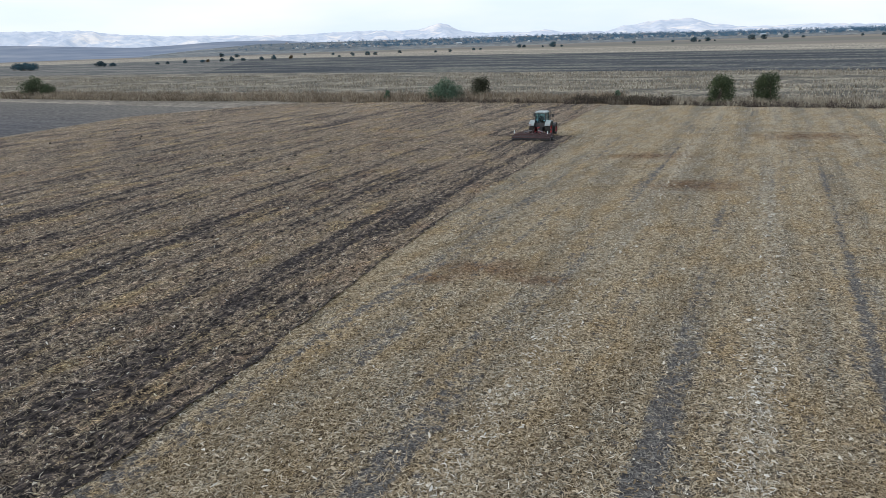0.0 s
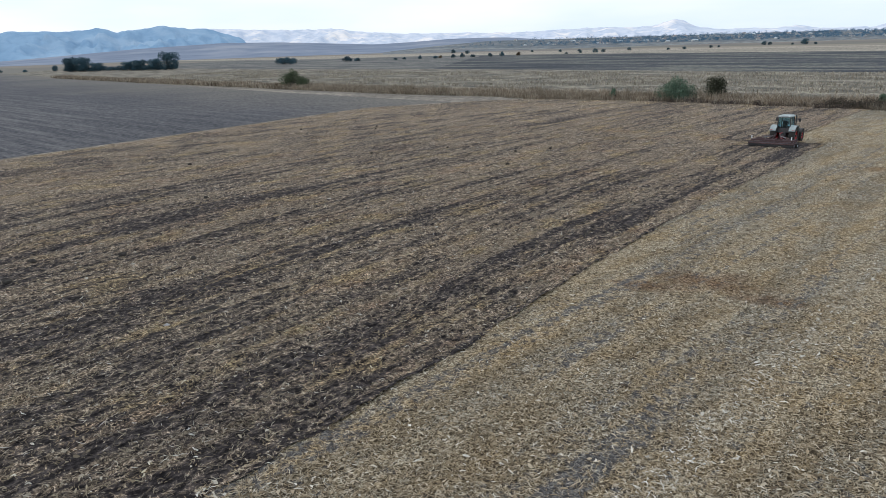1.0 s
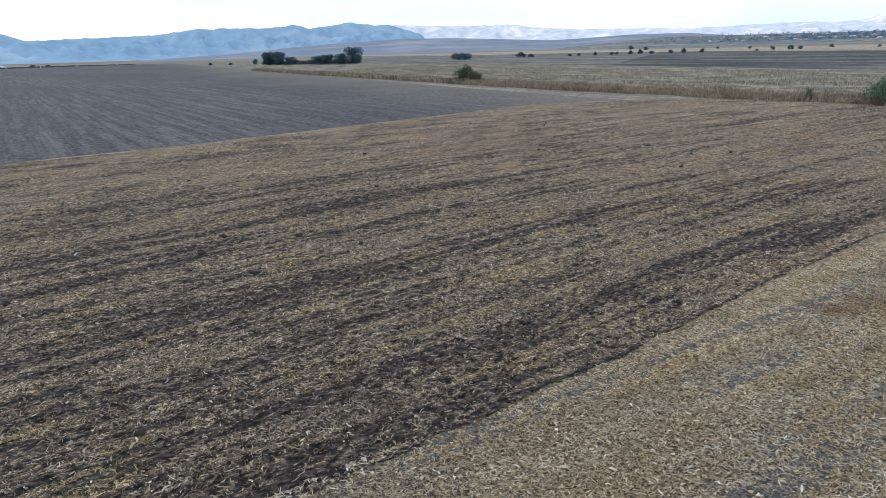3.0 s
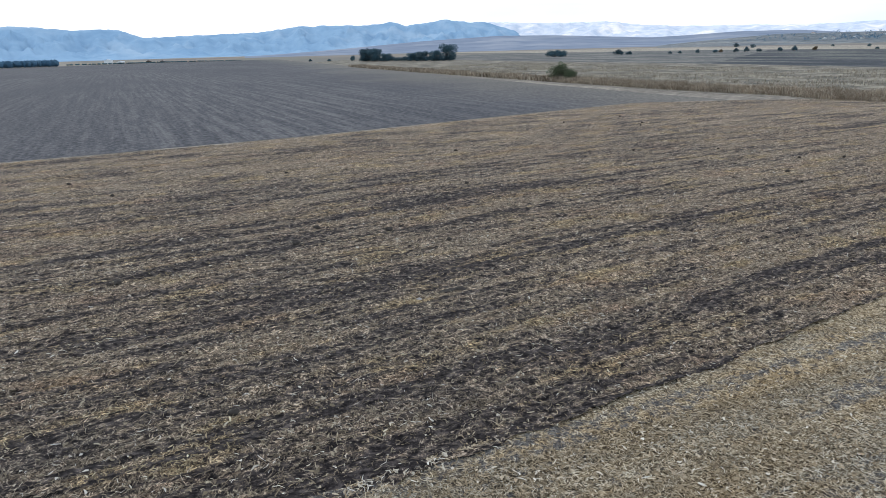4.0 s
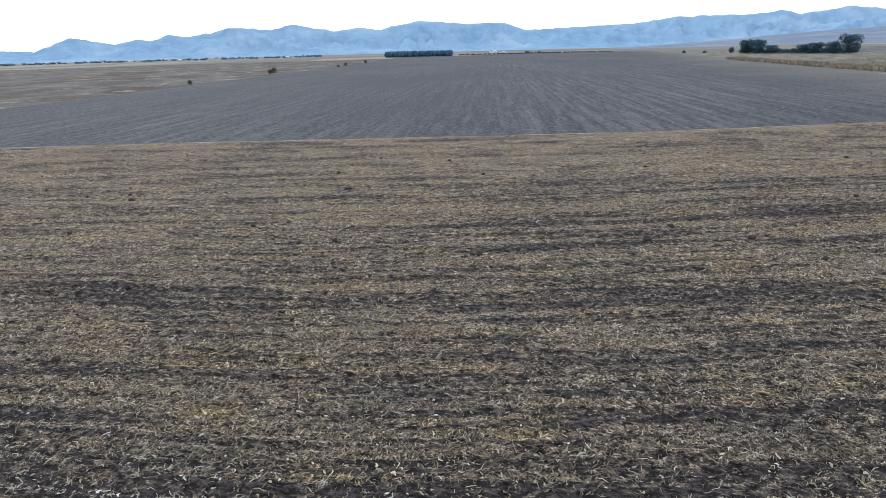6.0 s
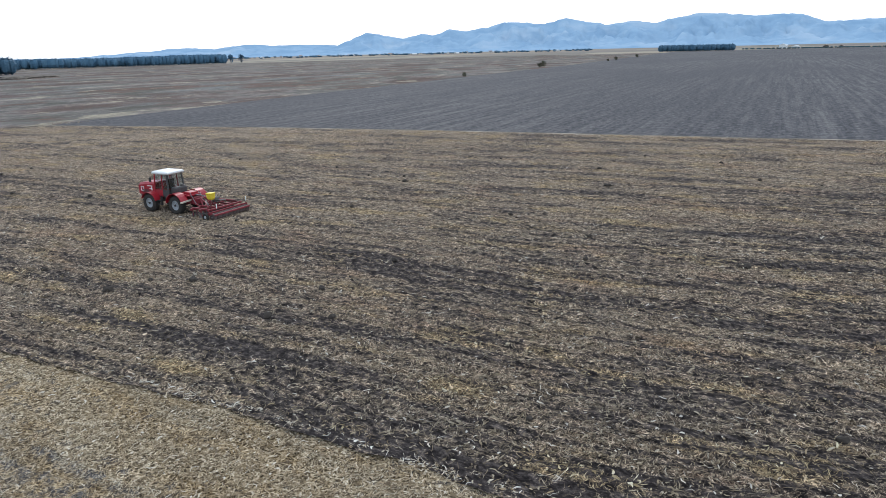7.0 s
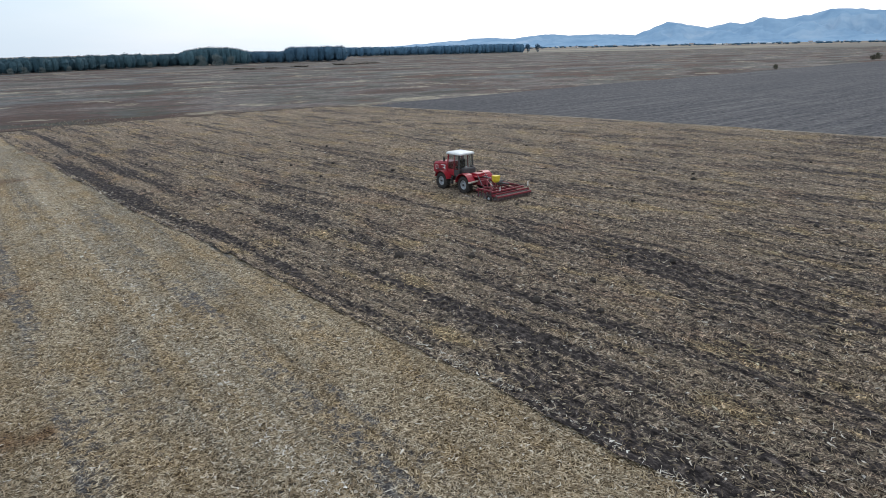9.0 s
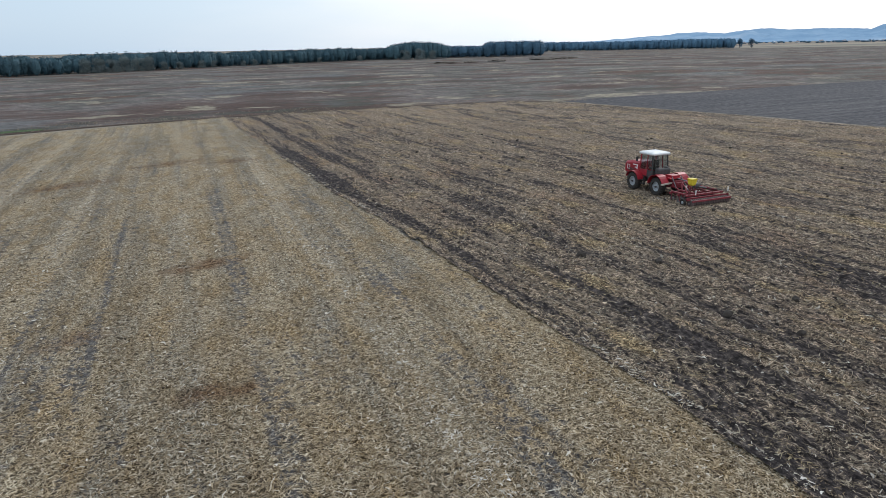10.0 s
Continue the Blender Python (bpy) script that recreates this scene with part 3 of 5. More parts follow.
sown_side = [(x, y) for y, x in zip(SOWN_Y, SOWN_X) if -86 < y < 134]
land("field_sown", sown_side + [(-80.7, 141.7), (-126, 161.7), (-223, 208), (-448, 317), (-818, 496), (-1120, 640), (-1230, 420), (-1150, 205),
                                (-1034, 173), (-438, 12.4), (-246, -47), (-183, -66.5), (-117, -84.5)], 0.03, SOWN,
     "dark grey harrowed field with pale streaks", "sown field")
verge = [(x, y) for x, y in zip(VERGE_X, VERGE_Y)]
land("headland", [(-1120, 640), (-818, 496), (-448, 317), (-223, 208), (-126, 161.7), (-80.7, 141.7), (-60, 133), (-40, 128), (0, 118), (40, 102), (100, 76), (200, 36)]
     + verge[-2::-1], 0.016, HEADLAND, "dusty tan headland track along the reeds", "headland")
back = [(-820, 610), (-337, 406), (-153, 334), (-36.5, 274), (44, 232), (93, 206.5), (250, 120), (420, 30)]
land("field_weedy", verge + back[::-1], 0.024, WEEDY, "pale weedy field with dry standing stalks", "field")
back2 = [(-820, 940), (-701, 848), (-408, 850), (-85, 633), (93, 499), (185, 413), (500, 150), (640, 60)]
land("field_fallow", [(-820, 610), (-337, 406), (-170, 341), (-330, 798), (-408, 850), (-701, 848), (-820, 940)], 0.03, FALLOW, "grey-green fallow field behind the weedy land", "field")
land("field_ploughed", [(-170, 341)] + back[2:] + back2[:2:-1] + [(-330, 798)], 0.03, PLOUGHED, "dark ploughed field with grey-green bands", "ploughed field")
back3 = [(-1500, 1250), (-700, 1250), (-130, 968), (131, 708), (249, 559), (640, 250), (800, 130)]
land("field_straw", back2 + back3[::-1], 0.03, STRAWFIELD, "pale straw-coloured harvested field", "field")
land("meadow", [(700, -104), (300, -104)] + [(x, y) for x, y in zip(SOUTH_X[::-1], SOUTH_Y[::-1]) if -112 < x < 300]
     + [(-117, -84.5), (-183, -66.5), (-246, -47), (-438, 12.4), (-1034, 173), (-1100, -120), (-960, -430), (-700, -760), (-300, -1000), (300, -1100), (900, -700)],
     0.024, MEADOW, "brown autumn meadow with pale grass patches", "meadow")


def strip(name, line, wide, z, mat, label, category):
    """A narrow band of ground along a line."""
    pts = [Vector((x, y, 0)) for x, y in line]
    a, b = [], []
    for k, p in enumerate(pts):
        d = (pts[min(k + 1, len(pts) - 1)] - pts[max(k - 1, 0)]).normalized()
        n = Vector((-d.y, d.x, 0)) * wide / 2
        w = 0.75 + 0.5 * float(vnoise(p.x * 0.2, p.y * 0.2, 5))
        a.append((*(p + n * w).xy, z))
        b.append((*(p - n * w).xy, z))
    n = len(a)
    me = np_mesh(name, a + b, [(k, k + 1, n + k + 1, n + k) for k in range(n - 1)], mat)
    return tagged(new(name, me), label, category, kind="structure")


yy = np.arange(-84, 132, 2.0)
strip("field_margin", [(float(sown_x(y)) - 0.3, float(y)) for y in yy], 1.5, 0.10, HEADLAND, "pale trodden margin between tilled and sown land", "margin")
strip("field_rut", [(float(sown_x(y)) - 1.5, float(y)) for y in yy], 0.6, 0.05, CLOD, "dark wheel rut along the field margin", "rut")
xx = np.arange(-110, 120, 2.0)
strip("field_end", [(float(x), float(south_y(x)) - 0.4) for x in xx[::-1]], 1.6, 0.07, SCRUB_SOIL, "dark brown weedy end of the stubble field", "margin")
strip("grass_patch", [(-27.5, -117), (-22, -117.5), (-15, -117)], 3.0, 0.06, TURF, "small patch of green turf at the field's end", "grass")


# ---- hills ----
def hill_range(name, profile, near, crest, far, rough, mat, label, z0=11.0, step=0.2, seed=0, crag=0.0):
    """A range of hills round the plain: heights in degrees over the horizon at each azimuth."""
    az = np.arange(profile[0][0], profile[-1][0], step)
    el = np.interp(az, [p[0] for p in profile], [p[1] for p in profile])
    k = np.exp(-(np.arange(-3, 4) / 0.8) ** 2)
    el = np.convolve(np.pad(el, 3, mode="edge"), k / k.sum(), "valid") + crag * (fnoise(az * 2.2, az * 0, 90 + seed, 4) - 0.5)
    rr = np.concatenate([np.linspace(near, crest, 22), np.linspace(crest, far, 5)[1:]])
    A, R = np.meshgrid(az, rr)
    shape = np.where(R <= crest, np.clip((R - near) / (crest - near), 0, 1) ** 1.5, 1 - 0.7 * (R - crest) / (far - crest))
    gully = fnoise(A * 1.1, R * 0.006, 50 + seed, 4) - 0.5
    top = z0 + crest * np.tan(np.radians(el))[None, :]
    Z = np.maximum(top * shape + rough * gully * (shape * (1.02 - shape)) * 4 * np.abs(top), -3) - 3 * (R <= near)
    a = np.radians(A)
    co = np.stack([-R * np.sin(a), R * np.cos(a), Z], -1).reshape(-1, 3)
    n, m = R.shape
    idx = np.arange(n * m).reshape(n, m)
    q = np.stack([idx[:-1, :-1], idx[1:, :-1], idx[1:, 1:], idx[:-1, 1:]], -1).reshape(-1, 4)
    return tagged(new(name, np_mesh(name, co, q, mat, True)), label, "hills", kind="structure")


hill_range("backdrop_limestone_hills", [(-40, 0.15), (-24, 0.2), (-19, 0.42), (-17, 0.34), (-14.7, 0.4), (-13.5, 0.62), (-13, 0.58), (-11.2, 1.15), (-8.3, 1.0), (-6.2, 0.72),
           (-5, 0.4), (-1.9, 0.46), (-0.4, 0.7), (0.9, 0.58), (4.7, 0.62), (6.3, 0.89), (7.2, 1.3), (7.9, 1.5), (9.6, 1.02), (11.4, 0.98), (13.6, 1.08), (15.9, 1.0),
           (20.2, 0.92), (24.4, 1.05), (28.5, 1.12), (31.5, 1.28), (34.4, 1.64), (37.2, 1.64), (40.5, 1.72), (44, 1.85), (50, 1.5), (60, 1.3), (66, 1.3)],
           3500, 4400, 4800, 0.6, SUNLIT_HAZE_HILL, "far hills with pale haze and sunlit patches in their colour", step=0.14, crag=0.14)
NORTH_CREST = [(40, 0.1), (41.5, 1.2), (43.8, 1.93), (44.9, 1.85), (46.9, 2.14), (48.4, 1.96), (50, 1.76), (51.3, 2.08), (53.3, 1.86), (56, 1.9), (58.2, 1.92),
               (60.9, 1.58), (64, 1.46), (66.9, 1.38), (69.7, 1.3), (71.3, 1.86), (72.6, 1.94), (74.2, 1.9), (75.8, 2.05), (78.2, 2.22), (80.1, 1.88), (81.2, 1.58),
               (82.8, 1.85), (84.6, 1.6)]
WEST_CREST = [(85.3, 1.67), (88, 2.13), (89.8, 1.75), (90.9, 1.9), (92.9, 2), (94.1, 1.64), (95.9, 1.36), (97.1, 1.6), (98.5, 1.12), (99.3, 1.27), (100.9, 0.93),
              (102.7, 1.28), (103.8, 1.42), (104.9, 1), (106.1, 0.56), (108.5, 0.68), (110.5, 0.64), (112.9, 0.78), (115.3, 0.48), (117.7, 0.6), (119, 0.5), (121.5,
              0.3), (125.8, 0.08), (131, 0)]
hill_range("backdrop_wooded_hills", NORTH_CREST + WEST_CREST, 3100, 4050, 4400, 0.75, HAZE_BLUE_HILL, "wooded hills far across the plain, tinted with blue haze", step=0.14, seed=3, crag=0.16)
VILLAGE_RISE = [(-48, -0.29), (-24, -0.02), (-18, 0.0), (-10, 0.12), (-2, 0.24), (8, 0.28), (16, 0.32), (22, 0.34), (26, 0.1), (31, -0.29)]
hill_range("backdrop_village_slope", VILLAGE_RISE, 1430, 2150, 2400, 0.0, VILLAGE, "gentle slope under the far village, greyed with painted haze", step=0.5, seed=2)


def village_z(a, r):
    """The height of the village slope."""
    el = np.interp(a, [p[0] for p in VILLAGE_RISE], [p[1] for p in VILLAGE_RISE])
    return (11 + 2150 * np.tan(np.radians(el))) * np.clip((np.asarray(r) - 1430) / 720, 0, 1) ** 1.5


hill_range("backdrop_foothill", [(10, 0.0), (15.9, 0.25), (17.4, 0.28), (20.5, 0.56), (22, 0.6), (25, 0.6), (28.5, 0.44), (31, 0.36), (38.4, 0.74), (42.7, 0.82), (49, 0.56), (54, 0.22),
           (58, -0.02), (62, -0.2), (66, -0.3)], 1900, 2900, 3300, 0.12, HAZED_FOOTHILL, "foothill with faint fields, greyed with painted blue haze", step=0.4, seed=8)


# ---- litter and standing stalks ----
def litter(name, n, r0, r1, inside, density, height, size, mat, label, seed, lift=0.05):
    """Loose straw: bent blades strewn over a field."""
    rng = np.random.RandomState(seed)
    g = rng.rand(n * 3)
    r = (np.sqrt(r0) + g * (np.sqrt(r1) - np.sqrt(r0))) ** 2
    a = np.radians(rng.uniform(-38, 172, n * 3))
    x, y = -r * np.sin(a), r * np.cos(a)
    ok = inside(x, y) & (rng.rand(n * 3) < density(x, y))
    x, y = x[ok][:n], y[ok][:n]
    n = len(x)
    turn = rng.uniform(0, 2 * np.pi, n)
    ln = size[0] + (size[1] - size[0]) * rng.rand(n) ** 1.8
    leafy = rng.rand(n) < 0.22
    ln = np.where(leafy, ln * 0.75, ln)
    wd = np.where(leafy, rng.uniform(0.035, 0.08, n), rng.uniform(0.012, 0.030, n))
    curl = rng.normal(0, 0.22, n)
    tilt = rng.normal(0, 0.22, n)
    bend = rng.uniform(-0.2, 0.4, n)
    roll = rng.normal(0, 0.5, n)
    d = np.stack([np.cos(turn), np.sin(turn), tilt], -1) * ln[:, None] / 2
    s = np.stack([-np.sin(turn), np.cos(turn), roll], -1) * wd[:, None] / 2
    c = np.stack([x, y, height(x, y) + lift * rng.rand(n) + 0.03 + np.abs(tilt) * ln * 0.35], -1)
    up = np.zeros((n, 3))
    up[:, 2] = bend * ln * 0.35
    up += np.stack([-np.sin(turn), np.cos(turn), np.zeros(n)], -1) * (curl * ln)[:, None]
    far = np.hypot(x, y) > 36
    near = ~far
    v = np.stack([c - d - s * 0.6, c - d + s * 0.6, c + up - s, c + up + s, c + d - s * 0.35, c + d + s * 0.35], 1)[near].reshape(-1, 3)
    w = np.stack([c - d - s, c - d + s, c + d + up * 0.4 + s * 0.8, c + d + up * 0.4 - s * 0.8], 1)[far].reshape(-1, 3)
    b = np.arange(near.sum())[:, None] * 6
    e = len(v) + np.arange(far.sum())[:, None] * 4
    q = np.concatenate([b + [0, 1, 3, 2], b + [2, 3, 5, 4], e + [0, 1, 2, 3]])
    places = np.concatenate([v, w])
    me = np_mesh(name, places, q, mat)
    a = me.attributes.new("rust", "FLOAT", "POINT")
    a.data.foreach_set("value", rust_stain(places[:, 0], places[:, 1]).astype(np.float32))
    return tagged(new(name, me), label, "straw", kind="stuff")


def in_stubble(x, y):
    return (x > edge_x(y) + 0.1) & (y < verge_y(x) - 1) & (y > south_y(x))


def in_tilled(x, y):
    return (x < edge_x(y) + 0.15) & (x > sown_x(y)) & (y < verge_y(x) - 1) & (y > south_y(x))


litter("stubble_straw", 200000, 13, 95, in_stubble, lambda x, y: 0.10 + 0.9 * stubble_cover(x, y) ** 1.3,
       stubble_height, (0.08, 0.30), STRAW, "pale chopped maize straw lying on the stubble", 1)
litter("tilled_straw", 310000, 13, 100, in_tilled, lambda x, y: 0.13 + 0.87 * tilled_cover(x, y) ** 1.6,
       tilled_height, (0.08, 0.34), TRASH, "weathered maize straw mixed into tilled soil", 2)


litter("husk_bands", 130000, 13, 80, in_stubble, lambda x, y: husk_band(x, y) ** 1.8,
       stubble_height, (0.14, 0.30), HUSK, "pale maize husks in bands between the wheel tracks", 5, 0.08)


def blades(name, places, heights, wide, lean, mat, label, category, seed, z=0.0):
    """Standing stalks with a drooping tip."""
    rng = np.random.RandomState(seed)
    n = len(places)
    turn = rng.uniform(0, np.pi, n)
    s = np.stack([np.cos(turn), np.sin(turn), np.zeros(n)], -1) * (wide * rng.uniform(0.6, 1.4, n))[:, None] / 2
    base = np.concatenate([places, np.full((n, 1), z)], 1)
    sway = rng.normal(0, lean, (n, 2))
    top = base + np.stack([sway[:, 0] * heights, sway[:, 1] * heights, heights], -1)
    mid = base + (top - base) * 0.6
    mid[:, :2] -= sway * heights[:, None] * 0.2
    v = np.stack([base - s * 0.7, base + s * 0.7, mid - s, mid + s, top - s * 0.5, top + s * 0.5], 1).reshape(-1, 3)
    b = np.arange(n)[:, None] * 6
    q = np.concatenate([b + [0, 1, 3, 2], b + [2, 3, 5, 4]])
    return tagged(new(name, np_mesh(name, v, q, mat)), label, category, kind="stuff")


rng = np.random.RandomState(11)


def verge_places(n, x0, x1, depth, power=1.0):
    x = rng.uniform(x0, x1, n)
    return np.stack([x, verge_y(x) + 0.4 + depth * rng.rand(n) ** power], -1)


p = verge_places(44000, -150, 16, 14)
h = (0.2 + 2.0 * fnoise(p[:, 0] * 0.3, p[:, 1] * 0.3, 61, 4)) * rng.uniform(0.55, 1.2, len(p)) * np.clip((p[:, 1] - verge_y(p[:, 0])) / 2.5 + 0.35, 0, 1)
blades("reed_belt", p, h, 0.06, 0.34, REED, "dry tan reeds along the field verge", "reeds", 3)
p = verge_places(12000, -420, -140, 12)
h = (0.8 + 1.1 * fnoise(p[:, 0] * 0.06, p[:, 1] * 0.1, 62, 3)) * rng.uniform(0.7, 1.2, len(p))
blades("verge_grass", p, h, 0.22, 0.3, REED, "dry grass and reeds along the headland", "reeds", 4)
p = verge_places(16000, 12, 110, 11)
h = (0.4 + 1.1 * fnoise(p[:, 0] * 0.12, p[:, 1] * 0.15, 63, 3)) * rng.uniform(0.6, 1.2, len(p))
blades("verge_weeds", p, h, 0.05, 0.28, WEED, "dry grey-brown weeds along the field verge", "weeds", 5)
p = verge_places(72000, -330, 130, 120, 1.15)
p = p[fnoise(p[:, 0] * 0.05, p[:, 1] * 0.09, 64, 3) > 0.44]
h = (0.12 + 0.75 * fnoise(p[:, 0] * 0.25, p[:, 1] * 0.2, 65, 3)) * rng.uniform(0.5, 1.4, len(p))
blades("standing_stalks", p, h, 0.12, 0.35, WEED, "dry stalks standing in the weedy field", "stalks", 6)
x = rng.uniform(-118, 120, 7000)
p = np.stack([x, south_y(x) - 0.5 - 9 * rng.rand(len(x)) ** 1.4], -1)
p = p[fnoise(p[:, 0] * 0.05, p[:, 1] * 0.10, 66, 3) > 0.30]
h = (0.06 + 0.2 * fnoise(p[:, 0] * 0.08, p[:, 1] * 0.15, 67, 3)) * rng.uniform(0.6, 1.3, len(p))
blades("meadow_grass", p, h, 0.10, 0.3, GRASS, "withered brown grass tufts in the meadow", "grass", 7)


# ---- trees and bushes ----
def leaf_cloud(blobs, n, size, seed, stretch=1.0, loose=0.7, shell=0.45):
    """Leaf clumps as small bent quads spread through uneven blobs."""
    rng = np.random.RandomState(seed)
    vol = np.array([b[3] * b[4] * b[5] for b in blobs]) ** 0.75
    pick = rng.choice(len(blobs), n, p=vol / vol.sum())
    B = np.array(blobs, float)[pick]
    d = rng.normal(size=(n, 3))
    d /= np.linalg.norm(d, axis=1)[:, None]
    rad = shell + (1 - shell) * rng.rand(n) ** 0.55 + 0.13 * rng.normal(size=n)
    rad = np.minimum(rad, 0.9 + 0.25 * loose)
    c = B[:, :3] + d * B[:, 3:6] * rad[:, None]
    c[:, 2] = np.maximum(c[:, 2], 0.05)
    nrm = d + rng.normal(0, loose, (n, 3))
    nrm /= np.linalg.norm(nrm, axis=1)[:, None]
    t = np.cross(nrm, rng.normal(size=(n, 3)))
    t /= np.linalg.norm(t, axis=1)[:, None]
    s = np.cross(nrm, t)
    ln = size * rng.uniform(0.6, 1.4, n)[:, None]
    t, s = t * ln * 0.5 * stretch, s * ln * 0.36
    v = np.stack([c - t, c - s * 0.9 + nrm * ln * 0.12, c + t, c + s * 0.9 + nrm * ln * 0.12], 1).reshape(-1, 3)
    return v, np.arange(n * 4).reshape(n, 4)


def limb(bm, a, b, ra, rb, seg=6):
    """A tapered branch from a to b."""
    a, b = Vector(a), Vector(b)
    q = (b - a).to_track_quat("Z", "Y").to_matrix()
    rings = []
    for p, r in ((a, ra), (b, rb)):
        rings.append([bm.verts.new(p + q @ Vector((r * math.cos(k * 2 * math.pi / seg), r * math.sin(k * 2 * math.pi / seg), 0))) for k in range(seg)])
    for k in range(seg):
        bm.faces.new((rings[0][k], rings[0][(k + 1) % seg], rings[1][(k + 1) % seg], rings[1][k]))
    bm.faces.new(rings[1])


def make_tree(name, label, category, height, spread, leaves, size, leaf, seed, low=0.25, lobes=7, bushy=False, group=""):
    rng = random.Random(seed)
    root = tagged(new(name), label, category, group)
    bm = bmesh.new()
    blobs = []
    stems = 5 if bushy else 1
    for k in range(stems):
        a = rng.uniform(0, 6.28)
        foot = (0.15 * spread * math.cos(a) * (stems > 1), 0.15 * spread * math.sin(a) * (stems > 1), -0.05)
        knee = (foot[0] * 2 + rng.uniform(-0.1, 0.1) * spread, foot[1] * 2 + rng.uniform(-0.1, 0.1) * spread, height * (low + 0.12))
        limb(bm, foot, knee, height * 0.022 + 0.02, height * 0.015 + 0.01)
        for j in range(3 if stems > 1 else 6):
            b = rng.uniform(0, 6.28)
            r = spread * rng.uniform(0.18, 0.4)
            tip = (knee[0] + r * math.cos(b), knee[1] + r * math.sin(b), height * rng.uniform(low + 0.3, 0.88))
            limb(bm, knee, tip, height * 0.011 + 0.01, 0.01, 5)
    for k in range(lobes):
        a = k * 2.4 + rng.uniform(-0.5, 0.5)
        r = spread * 0.5 * rng.uniform(0.25, 0.72) * (0 if k == 0 else 1)
        z = height * rng.uniform(low + 0.12, 0.80)
        if k == 0:
            z = height * 0.72
        rr = spread * rng.uniform(0.17, 0.30)
        blobs.append((r * math.cos(a), r * math.sin(a), z, rr, rr, min(rr * rng.uniform(0.8, 1.3), height * 0.30)))
    part("trunk", bm, BARK, root)
    v, q = leaf_cloud(blobs, leaves, size, seed)
    top = v[:, 2].max()
    v[:, 2] *= np.where(v[:, 2] > 0, height / top, 1)
    part("crown", np_mesh("crown", v, q, leaf), leaf, root)
    return root


def placed(ob, x, y, turn=0, s=1.0, sz=None, z=0.02):
    ob.matrix_basis = Matrix.LocRotScale((x, y, z), Euler((0, 0, radians(turn))), (s, s, sz or s))
    return ob


def again(ob, x, y, turn=0, s=1.0, sz=None, z=0.02, label=""):
    c = copy_thing(ob, pose(x, y, z, 0, 0, turn))
    c.scale = (s, s, sz or s)
    return tagged(c, label)


sage = placed(make_tree("bush", "broad sage-green willow bush beside the reeds", "bush", 4.7, 6.8, 8000, 0.24, SAGE, 3, -0.08, 15, True), -17.2, 138.0)
dark = placed(make_tree("bush", "small dark olive thorn bush beside the reeds", "bush", 4.7, 4.2, 5600, 0.22, OLIVE, 4, -0.1, 18, True), -10.8, 139.4)
pair = placed(make_tree("bush", "upright dark green bush on the field verge", "bush", 4.9, 4.2, 6500, 0.21, GREEN_LEAF, 5, -0.08, 20, True, "bushes on the verge"), 29.9, 119.2)
again(pair, 36.2, 117.4, 130, 0.95, 1.05)
left_bush = placed(make_tree("bush", "ragged dark bush with bare twigs on the verge", "bush", 6.2, 7.6, 4600, 0.30, GREEN_LEAF, 6, -0.05, 10, True), -140.5, 182.5)
again(left_bush, -134.5, 179.5, 80, 0.62, label="low dark bush on the headland verge")
yellow = placed(make_tree("shrub", "small yellowing shrub among the reeds", "shrub", 2.4, 1.7, 500, 0.2, SAGE, 8, 0.2, 5, True), -29.5, 139)
again(yellow, 14.5, 127.5, 60, 0.9)
again(yellow, 71, 106, 20, 1.0, label="small green shrub on the weedy verge")

grove = make_tree("tree", "broad dark field tree in a small grove", "tree", 13.5, 15, 2600, 0.95, FAR_HAZED_LEAF, 21, 0.1, 10, False, "grove by the headland")
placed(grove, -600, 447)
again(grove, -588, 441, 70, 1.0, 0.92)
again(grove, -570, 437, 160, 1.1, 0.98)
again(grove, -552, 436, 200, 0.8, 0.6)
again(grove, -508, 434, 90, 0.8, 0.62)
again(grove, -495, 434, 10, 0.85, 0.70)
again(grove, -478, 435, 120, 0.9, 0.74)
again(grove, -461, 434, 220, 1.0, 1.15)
shrubs = make_tree("bush", "dense dark thicket bush out on the fields", "bush", 6.5, 13, 1500, 0.75, FAR_HAZED_LEAF, 25, 0.0, 9, True, "bushes on the far fields")
placed(shrubs, -436, 548, 0, 1.0)
for k in range(12):
    again(shrubs, -600 + 12.5 * k, 444 - 0.8 * k, k * 53, 0.95, 0.6 + 0.3 * (k * 7 % 5) / 5, label="low thicket under the grove's trees")
again(shrubs, -427, 546, 60, 1.05)
again(shrubs, -418, 542, 150, 0.95)
again(shrubs, -397, 604, 20, 0.85)
again(shrubs, -387, 607, 80, 0.55)
for k, (x, y, s) in enumerate(((-352, 622, 0.35), (-345, 628, 0.3), (-330, 633, 0.32), (-322, 652, 0.42), (-306, 660, 0.42), (-298, 664, 0.42), (-288, 668, 0.45), (-272, 676, 0.4),
                               (-262, 684, 0.42), (-205, 720, 0.3), (-640, 480, 0.4), (-655, 470, 0.5), (-680, 455, 0.4), (-715, 452, 0.35))):
    again(shrubs, x, y, k * 47, s, s * (1.1 + 0.4 * (k % 3)), label="low scrub bush in a line across the fields")
rusty = make_tree("bush", "round rust-brown bush out on the fields", "bush", 4.0, 5.0, 600, 0.6, RUST_LEAF, 27, 0.0, 7, True, "bushes on the far fields")
placed(rusty, -248, 694, 0, 1.0)
again(rusty, -318, 655, 30, 0.8)
far_bush = make_tree("bush", "round dark bush far out on the plain", "bush", 7.5, 11, 900, 0.9, FAR_HAZED_LEAF, 28, 0.0, 8, True, "bushes on the plain")
placed(far_bush, 19, 1000)
